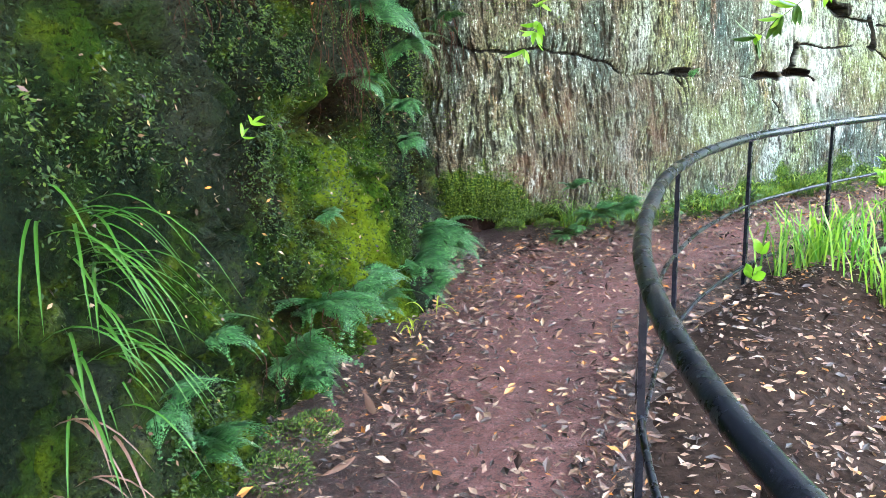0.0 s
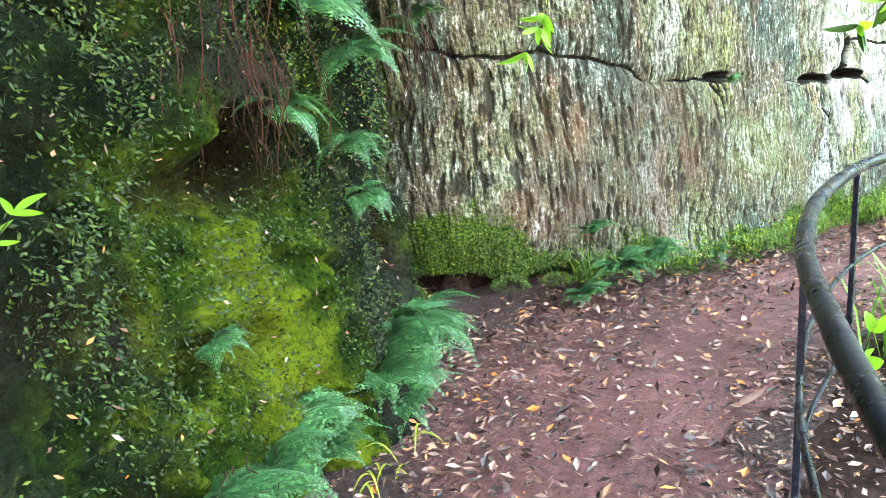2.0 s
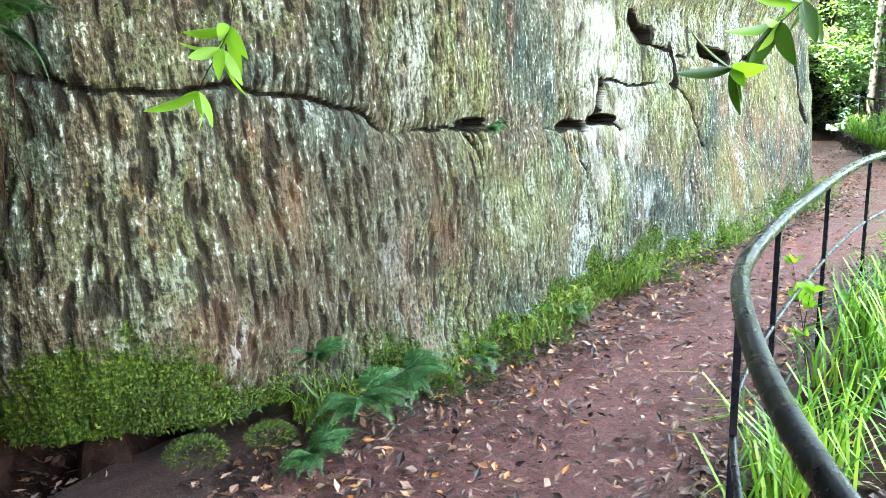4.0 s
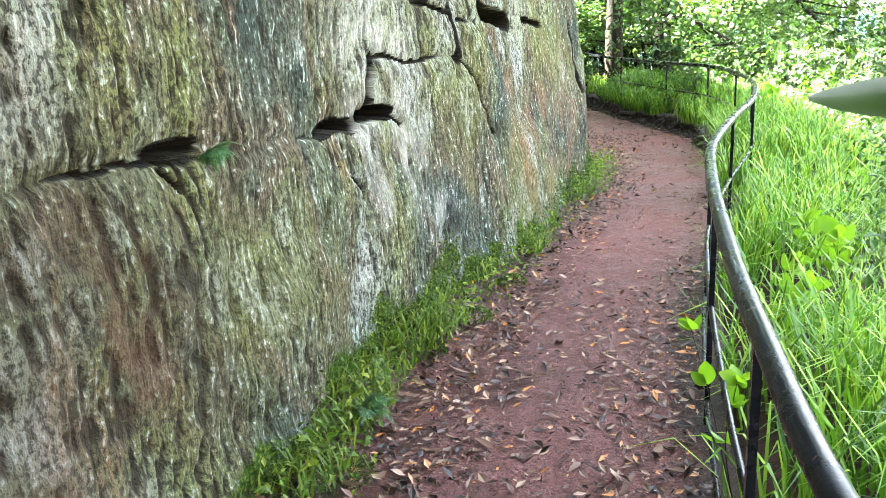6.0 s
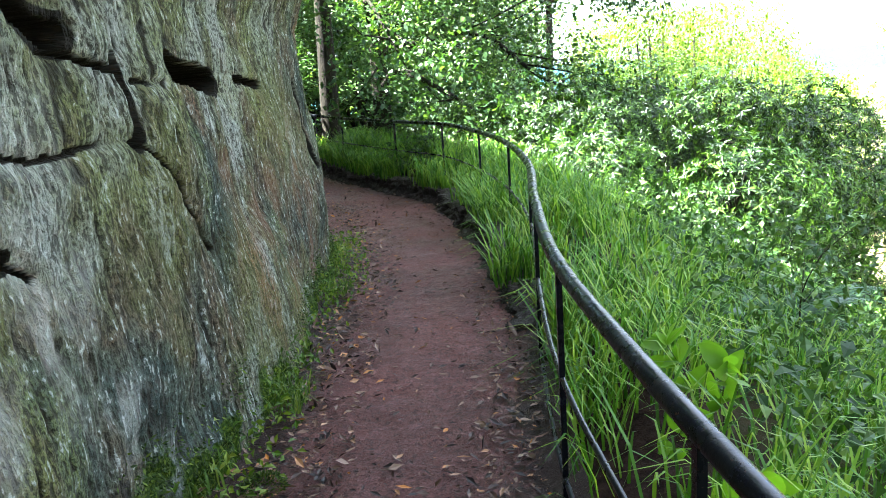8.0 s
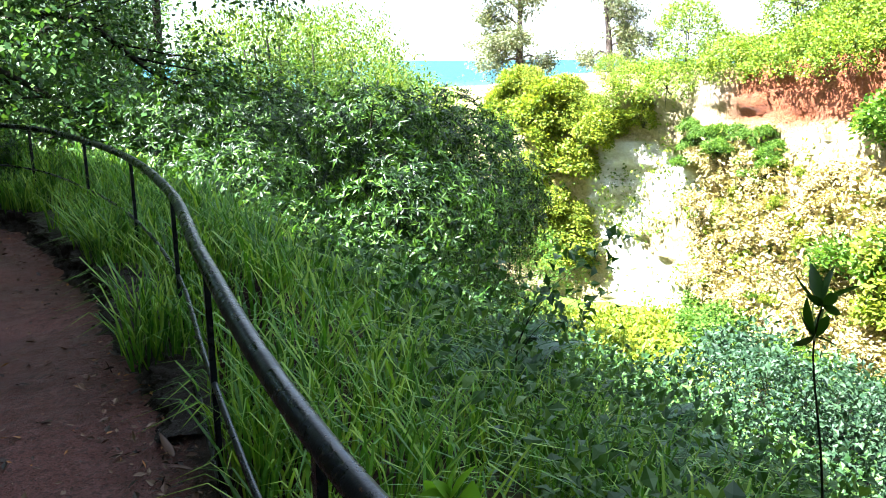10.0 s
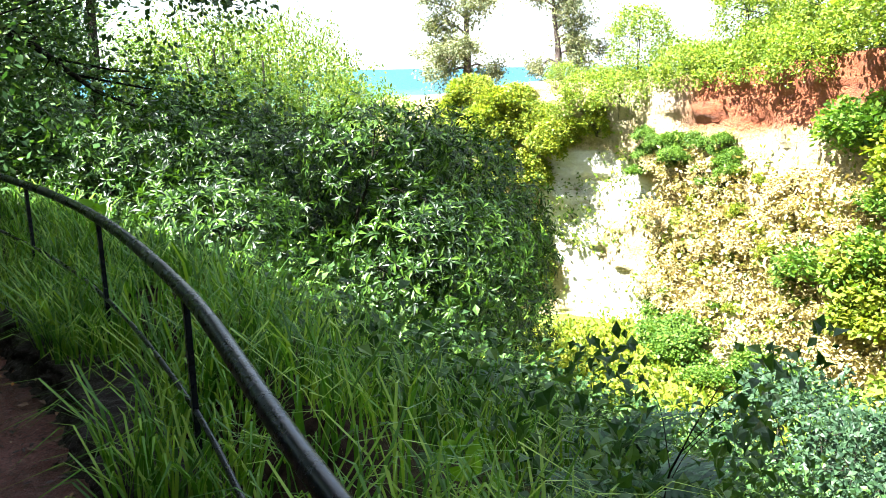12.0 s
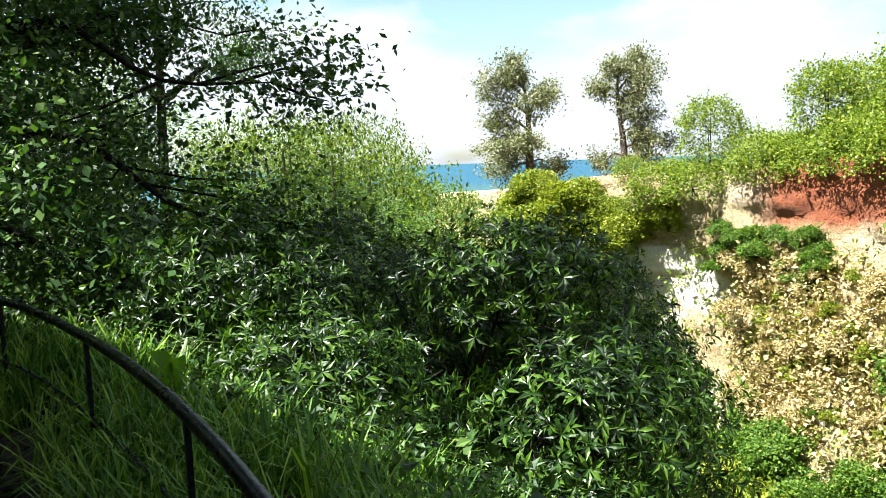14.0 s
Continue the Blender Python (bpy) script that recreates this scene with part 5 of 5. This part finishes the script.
FERNS = [  # x, y, z, bearing of growth, size, fronds
    (-0.66, 3.25, 0.26, -20, 1.15, 10), (-0.60, 3.55, 0.38, -30, 1.2, 11), (-0.52, 3.9, 0.30, -10, 1.1, 10), (-0.46, 4.15, 0.32, -30, 1.0, 9),
    (-0.85, 2.55, 0.20, -20, 1.0, 8), (-0.88, 2.75, 0.55, -30, 0.8, 6), (-0.92, 2.35, 0.45, 0, 0.8, 6),
    (-0.30, 4.65, 0.30, -40, 1.15, 10), (-0.22, 4.9, 0.42, -60, 1.2, 10), (-0.15, 5.15, 0.35, -40, 1.2, 11), (-0.10, 5.4, 0.25, -70, 1.1, 10), (-0.28, 4.85, 0.10, -20, 0.9, 8),
    (0.98, 6.42, 0.05, -80, 0.85, 9), (1.25, 6.62, 0.16, -70, 0.9, 10), (1.5, 6.72, 0.20, -60, 0.85, 9), (1.05, 6.52, 0.42, -90, 0.6, 6), (2.05, 7.02, 0.12, -60, 0.6, 7), (2.9, 7.58, 0.10, -60, 0.55, 7),
    (-0.40, 4.2, 1.40, -40, 0.7, 8), (-0.34, 4.45, 1.25, -50, 0.7, 8), (-0.30, 4.6, 1.05, -50, 0.6, 7), (-0.62, 3.4, 0.12, -20, 0.8, 8), (-0.40, 4.35, 0.16, -30, 0.8, 8),
    (-0.55, 3.72, 0.80, -10, 0.5, 6), (-0.30, 4.55, 1.55, -60, 1.0, 8), (-0.36, 4.35, 1.75, -50, 1.1, 9), (-0.22, 4.8, 1.9, -50, 1.1, 8), (-0.5, 3.9, 1.85, -20, 1.0, 8), (0.02, 6.45, 1.75, -70, 0.8, 7), (2.2, 7.2, 1.30, -70, 0.45, 9),
]
for k, (x, y, z, b, s, n) in enumerate(FERNS):
    high = z > 1.0
    x += 0.12 if 4.4 < y < 5.6 else 0.0
    fern((x, y, z), b, s, n, 600 + k, "green fern hanging from a ledge of the rock" if high else "blue-green fern growing at the mossy rock foot", 170, 25 if high else 0)

# slope ferns beyond the rail
for k, (x, y) in enumerate([(8.2, 7.0), (9.0, 6.9), (7.4, 6.2), (9.8, 7.6), (8.6, 6.0)]):
    fern((x, y, ground_at(x, y) + 0.12), 60 * k, 1.9, 8, 700 + k, "large green fern among the slope undergrowth", 330)


# ---- sprigs and shoots with single leaves ----
def leaf_mesh(name, length, width, material, seed):
    """One leaf with a midrib fold, rounded outline and a curl."""
    r = np.random.default_rng(seed)
    t = np.linspace(0, 1, 8)
    w = width * np.sin(np.pi * np.clip(t * 0.94 + 0.04, 0, 1)) ** 0.75 * (1 - 0.25 * t)
    z = -0.18 * length * t ** 2 + 0.02 * length * r.normal() * np.sin(t * 4)
    v = np.concatenate([np.column_stack([t * length, sgn * w * 0.5, z + np.abs(sgn) * w * 0.14]) for sgn in (-1, 0, 1)])
    f = np.concatenate([np.stack([np.arange(7) + o, np.arange(7) + o + 1, np.arange(7) + o + 9, np.arange(7) + o + 8], 1) for o in (0, 8)])
    return mesh(name, v, f, material)


BIG = [leaf_mesh("leaf", 0.13, 0.042, BRIGHT, k) for k in range(3)]
BROADLEAF = [leaf_mesh("leaf", 0.10, 0.07, BRIGHT, k + 9) for k in range(3)]
DARKLEAF = [leaf_mesh("leaf", 0.14, 0.045, RHODO, k + 19) for k in range(3)]


def sprig(name, line, whorls, kit, size, seed, label, category="branch", radius=0.004, per=7):
    """A thin stem with rosettes of leaves at the given shares of its length."""
    r = np.random.default_rng(seed)
    base = np.array(line[0], float)
    ob = empty(name, tuple(base), label, category)
    pts, _ = spline([np.array(p) - base for p in line], 20)
    part("stem", mesh("stem", *tube(pts, np.linspace(radius, radius * 0.4, 20), 6), BARK), ob)
    for s in whorls:
        i = int(s * 19)
        d = unit(pts[min(i + 1, 19)] - pts[max(i - 1, 0)])
        q = Vector(d).to_track_quat("X", "Z").to_matrix().to_4x4()
        for k in range(per):
            a = 360 * k / per + 25 * r.normal()
            m = Matrix.Translation(pts[i]) @ q @ pose(0, 0, 0, a, 0, 0) @ pose(0, 0, 0, 0, 0, 48 + 16 * r.normal()) @ pose(0, 0, 0, 40 * r.normal(), 0, 0)
            part("leaf", kit[int(r.integers(0, 3))], ob, "", m @ Matrix.Scale(size * (0.7 + 0.5 * r.random()), 4))
    return ob


sprig("hanging_sprig", [(0.30, 6.35, 2.5), (0.55, 6.0, 2.1), (0.72, 5.8, 1.78), (0.60, 5.75, 1.52)], [0.5, 0.62, 0.75, 0.85, 0.93, 1.0], BIG, 1.0, 801, "bright green backlit leafy sprig hanging before the rock", per=5)
sprig("hanging_branch", [(3.4, 4.85, 2.7), (2.8, 5.05, 2.2), (2.3, 5.18, 1.80), (1.98, 5.2, 1.55)], [0.55, 0.72, 0.86, 0.93, 1.0], BIG[:1] + DARKLEAF[:2], 1.1, 802, "leafy branch with dark and backlit green leaves hanging over the rail", per=6)
sprig("hanging_branch", [(3.6, 4.9, 2.8), (3.2, 5.4, 2.3), (2.9, 5.6, 2.05), (2.6, 5.6, 1.85)], [0.5, 0.65, 0.8, 0.9, 1.0], BIG, 1.0, 803, "leafy branch with bright green leaves hanging over the rail", per=6)
sprig("hanging_branch", [(3.9, 5.0, 2.9), (3.5, 5.5, 2.4), (3.2, 5.75, 2.15), (3.0, 5.9, 1.95)], [0.5, 0.65, 0.8, 0.9, 1.0], BIG, 1.0, 808, "leafy branch with bright green leaves hanging over the rail", per=8)
sprig("bramble_shoot", [(3.45, 6.2, -0.05), (3.42, 6.24, 0.25), (3.40, 6.20, 0.50)], [0.6, 0.85, 1.0], BROADLEAF, 0.7, 804, "young bramble shoot with light green leaves by the rail", "plant", 0.003, 5)
sprig("bramble_shoot", [(3.5, 6.25, 0.0), (3.5, 6.35, 0.35), (3.54, 6.46, 0.57)], [0.7, 1.0], BROADLEAF, 0.8, 805, "young bramble shoot with light green leaves by the rail", "plant", 0.003, 4)
shoot = sprig("bramble_shoot", [(4.6, 6.75, 0.05), (4.62, 6.7, 0.25), (4.7, 6.62, 0.42)], [0.5, 0.8, 1.0], BROADLEAF, 1.1, 809, "bramble shoot with broad light green leaves in the grass", "plant", 0.003, 5)
places = along_rail(16, np.random.default_rng(88), I_GRASS + 30, 470, 0.35, 2.2)
for k, p in enumerate(places):
    copy_thing(shoot, Matrix.LocRotScale((p[0], p[1], p[2] - 0.02), Euler((0, 0, k * 2.1)), (0.75 + 0.2 * (k % 3),) * 3))
sprig("dock_plant", [(1.95, 5.0, 0.0), (1.97, 5.0, 0.12), (2.0, 5.0, 0.22)], [0.3, 1.0], BROADLEAF, 1.0, 806, "broad-leaved green dock plant behind the rail", "plant", 0.004, 5)
sprig("rhododendron_shoot", [(6.9, 5.6, -1.0), (6.85, 5.7, -0.1), (6.7, 5.85, 0.5), (6.55, 5.9, 0.75)], [0.9, 1.0], DARKLEAF, 1.0, 807, "dark rhododendron shoot rising from the slope", "plant", 0.008, 8)
for k, (x, y, h) in enumerate([(8.1, 6.8, 0.9)]):
    grow_tree("sapling", (x, y, ground_at(x, y)), "thin sapling with a few dark leaves on the slope", 830 + k, h, 0.011,
              [(0.6, 100, 0.5, 0.3), (0.7, -80, 0.55, 0.3), (0.75, 20, 0.5, 0.35), (0.85, 200, 0.45, 0.3), (0.95, -120, 0.4, 0.3)], None, DARK, BARK, 0.065, per=2, twigs=3, spread=0.05, kind="near", flat=0.5)
sprig("seedling", [(-0.80, 3.05, 1.18), (-0.74, 3.06, 1.22), (-0.70, 3.08, 1.27)], [0.6, 1.0], BIG, 0.5, 820, "pale green seedling rooted in the rock", "plant", 0.002, 3)


def strap_clump(at, n, length, seed, label, toward, material=WOODRUSH):
    r = np.random.default_rng(seed)
    ob = empty("woodrush_clump", at, label, "plant")
    for k in range(n):
        a = toward + 80 * r.normal() * 0.6
        l = length * (0.6 + 0.6 * r.random())
        t = np.linspace(0, 1, 9)
        w = 0.0048 * np.sin(np.pi * np.clip(t * 0.9 + 0.12, 0, 1)) ** 0.6
        up = 0.5 + 0.35 * r.random()
        c = np.column_stack([t * l * 0.75, 0 * t, l * (up * t - (up + 0.25) * t ** 2.2)])
        v = np.concatenate([c - np.array([0, 1, 0]) * w[:, None], c + np.array([0, 0, -0.003]), c + np.array([0, 1, 0]) * w[:, None]])
        f = np.concatenate([np.stack([np.arange(8) + o, np.arange(8) + o + 1, np.arange(8) + o + 10, np.arange(8) + o + 9], 1) for o in (0, 9)])
        part("blade", mesh("blade", v, f, material), ob, "", pose(0.03 * r.normal(), 0.09 * r.normal(), 0.08 * r.normal(), 0, 0, a))
    return ob


strap_clump((-1.02, 2.05, 0.98), 44, 0.5, 901, "arching green woodrush clump on the rock", -20)
strap_clump((-1.00, 2.15, 0.72), 34, 0.42, 902, "arching green woodrush clump on the rock", -30)
strap_clump((-1.02, 1.95, 0.52), 9, 0.4, 903, "withered brown woodrush blades on the rock", -40, LITTER)
strap_clump((-0.12, 4.55, 0.03), 14, 0.22, 904, "small yellow-green grass tuft at the path edge", -60, YELLOW)
strap_clump((-0.2, 4.3, 0.03), 10, 0.18, 905, "small yellow-green grass tuft at the path edge", -60, YELLOW)


# ---- rootlets and overhanging growth on the bluff ----
def rootlets(x, y, z, n, length, seed):
    r = np.random.default_rng(seed)
    ob = empty("hanging_roots", (x, y, z), "tangle of brown roots hanging down the rock", "roots", "hanging roots")
    for k in range(n):
        q = np.array([0.12 * r.normal() * 0.6, 0.16 * r.normal(), 0.05 * r.normal()])
        pts = [q]
        for _ in range(5):
            q = q + np.array([0.02 * r.normal() + 0.006, 0.035 * r.normal(), -length / 5 * (0.6 + 0.7 * r.random())])
            pts.append(q)
        part("root", mesh("root", *tube(spline(pts, 12)[0], np.linspace(0.0022, 0.0008, 12), 4), ROOT), ob)


ROOT = bark_material("root_bark", (0.010, 0.005, 0.0035), (0.045, 0.020, 0.012))
for k, (x, y, z, n, l) in enumerate([(-0.42, 3.75, 1.75, 12, 0.55), (-0.40, 3.95, 1.55, 14, 0.6), (0.02, 5.3, 1.7, 14, 0.7), (-0.72, 3.1, 1.95, 9, 0.45), (-0.55, 3.5, 0.45, 12, 0.3), (-0.66, 3.15, 0.4, 10, 0.25), (-0.85, 2.8, 1.8, 8, 0.4)]):
    rootlets(x, y, z, n + 6, l * 0.6, 950 + k)

# the tree that leans out over the start of the path
grow_tree("overhanging_tree", (-1.9, 4.6, 3.7), "dark leafy tree leaning out over the path", 43, 4.2, 0.14,
          [(0.12, 5, 2.4, 0.2), (0.16, -20, 2.2, 0.3), (0.2, 20, 2.6, 0.3), (0.24, -5, 2.4, 0.2), (0.3, -30, 3.0, -0.4), (0.35, -70, 3.2, -0.3), (0.4, 10, 2.9, -0.2), (0.5, -50, 4.2, 0.3), (0.55, 30, 3.6, 0.3), (0.6, -10, 4.6, 0.6), (0.7, -80, 3.8, 0.8), (0.75, 50, 3.2, 0.8), (0.84, -40, 4.4, 0.9), (0.95, 0, 3.4, 1.0), (0.45, -75, 4.2, 0.2), (0.6, -62, 4.6, 0.4), (0.8, -58, 4.8, 0.6), (0.9, -80, 4.4, 0.5)],
          None, DARK, BARK, 0.085, per=32, twigs=16, spread=0.3, kind="near")

# the tree below the path whose boughs reach over the rail
grow_tree("overhanging_tree", (3.9, 0.6, ground_at(3.9, 0.6)), "leafy tree below the path with boughs over the rail", 44, 8.5, 0.16,
          [(0.6, 90, 4.4, -0.2), (0.65, 155, 4.0, 0.0), (0.68, 175, 4.4, 0.0), (0.72, 135, 4.6, 0.0), (0.75, 120, 4.6, 0.2), (0.78, 150, 4.8, 0.2), (0.82, 190, 4.2, 0.2), (0.88, 130, 4.2, 0.8), (0.92, 155, 4.6, 0.8), (0.95, 110, 4.2, 0.8)],
          None, DARK, BARK, 0.085, per=24, twigs=12, spread=0.32, kind="near")


def fuzz(name, face, out, n, size, material, label, weight, seed):
    """Short moss shoots and tiny leaves that roughen a rock face."""
    q = np.random.default_rng(seed)
    i = q.choice(len(face), n, p=weight / weight.sum())
    o = np.column_stack([out[i], np.zeros(n)])
    p = face[i] + q.normal(size=(n, 3)) * 0.012
    v, f = diamonds(p, unit(o * 0.5 + 0.6 * q.normal(size=(n, 3)) + (0, 0, -0.25)), unit(o + 0.4 * q.normal(size=(n, 3))), size * (0.5 + q.random(n)), size * 0.5)
    tagged(new(name, mesh(name, v, f, material, False)), label, "moss", kind="stuff")


OY, OZ = OUTCROP_FACE[:, 1], OUTCROP_FACE[:, 2]
patch = np.clip(fbm(OY * 3, OZ * 3, 501, 3) + 0.1, 0, 1)
seen = (OZ > 0) & (OY > 1.9) & (OY < 5.6)
fuzz("rock_moss", OUTCROP_FACE, OUTCROP_OUT, 34000, 0.017, MOSSLEAF, "dark green moss shoots coating the rock bluff", patch * seen + 1e-9, 1101)
fuzz("rock_herbs", OUTCROP_FACE, OUTCROP_OUT, 6000, 0.016, MOSSBRIGHT, "small herbs and liverworts on the rock bluff", seen * np.clip(fbm(OY * 2.2, OZ * 2.2, 511, 3) - 0.02 + 0.3 * (OZ > 1.3) * (OY > 3.5) * (OY < 4.9), 0, 1) ** 2 + 1e-9, 1102)
fuzz("rock_debris", OUTCROP_FACE, OUTCROP_OUT, 1100, 0.024, LITTER, "dead leaves and twigs caught on the rock bluff", seen * 1.0 + 1e-9, 1103)
fuzz("wall_moss", WALL_FACE, WALL_OUT, 15000, 0.02, MOSSBRIGHT, "bright yellow-green moss on the foot of the rock face", (WALL_MOSS ** 2) * (WALL_FACE[:, 0] < 9) * (WALL_FACE[:, 2] > 0.12) * np.clip(fbm(WALL_FACE[:, 0] * 4, WALL_FACE[:, 2] * 4, 521, 3) + 0.25, 0, 1) + 1e-9, 1104)

# moss cushions along the rock foot
def moss_cushion(x, y, z, r, seed):
    q = np.random.default_rng(seed)
    n = 900
    d = unit(q.normal(size=(n, 3)))
    d[:, 2] = np.abs(d[:, 2])
    p = d * np.array([r, r, r * 0.6]) * (0.85 + 0.25 * q.random((n, 1)))
    v, f = diamonds(p - d * 0.006, d + 0.5 * q.normal(size=(n, 3)), unit(q.normal(size=(n, 3))), 0.016, 0.006)
    tagged(part("moss_cushion", mesh("moss_cushion", v, f, MOSSBRIGHT, False), None, "", Matrix.Translation((x, y, z))), "soft yellow-green moss cushion at the rock foot", "moss", "moss cushions")


for k, (x, y, z, r) in enumerate([(1.75, 6.85, 0.03, 0.10), (1.95, 6.95, 0.03, 0.12), (2.3, 7.15, 0.03, 0.10), (2.6, 7.32, 0.03, 0.13), (0.55, 6.45, 0.12, 0.12), (0.85, 6.5, 0.12, 0.1), (-0.55, 3.1, 0.02, 0.11), (-0.60, 2.9, 0.05, 0.14), (-0.62, 2.65, 0.05, 0.13), (3.6, 8.0, 0.03, 0.09), (4.1, 8.2, 0.03, 0.1), (4.7, 8.5, 0.03, 0.09)]):
    moss_cushion(x, y, z, r, 1000 + k)

# single dead leaves on the path
DEAD = [leaf_mesh("dead_leaf", 0.075 + 0.01 * k, 0.024 + 0.005 * (k % 4), LITTER, 40 + k) for k in range(8)]
rng = np.random.default_rng(91)
spots = litter_places(900)
for k, p in enumerate(spots[:240]):
    s = 0.7 + 0.6 * rng.random()
    ob = part("dead_leaf", DEAD[k % 8], None, "", pose(p[0], p[1], p[2] + 0.008, 180 * (rng.random() < 0.4) + 10 * rng.normal(), 8 * rng.normal(), 360 * rng.random()) @ Matrix.Scale(s, 4))
    tagged(ob, "curled brown dead leaf lying on the path", "leaf", "dead leaves")
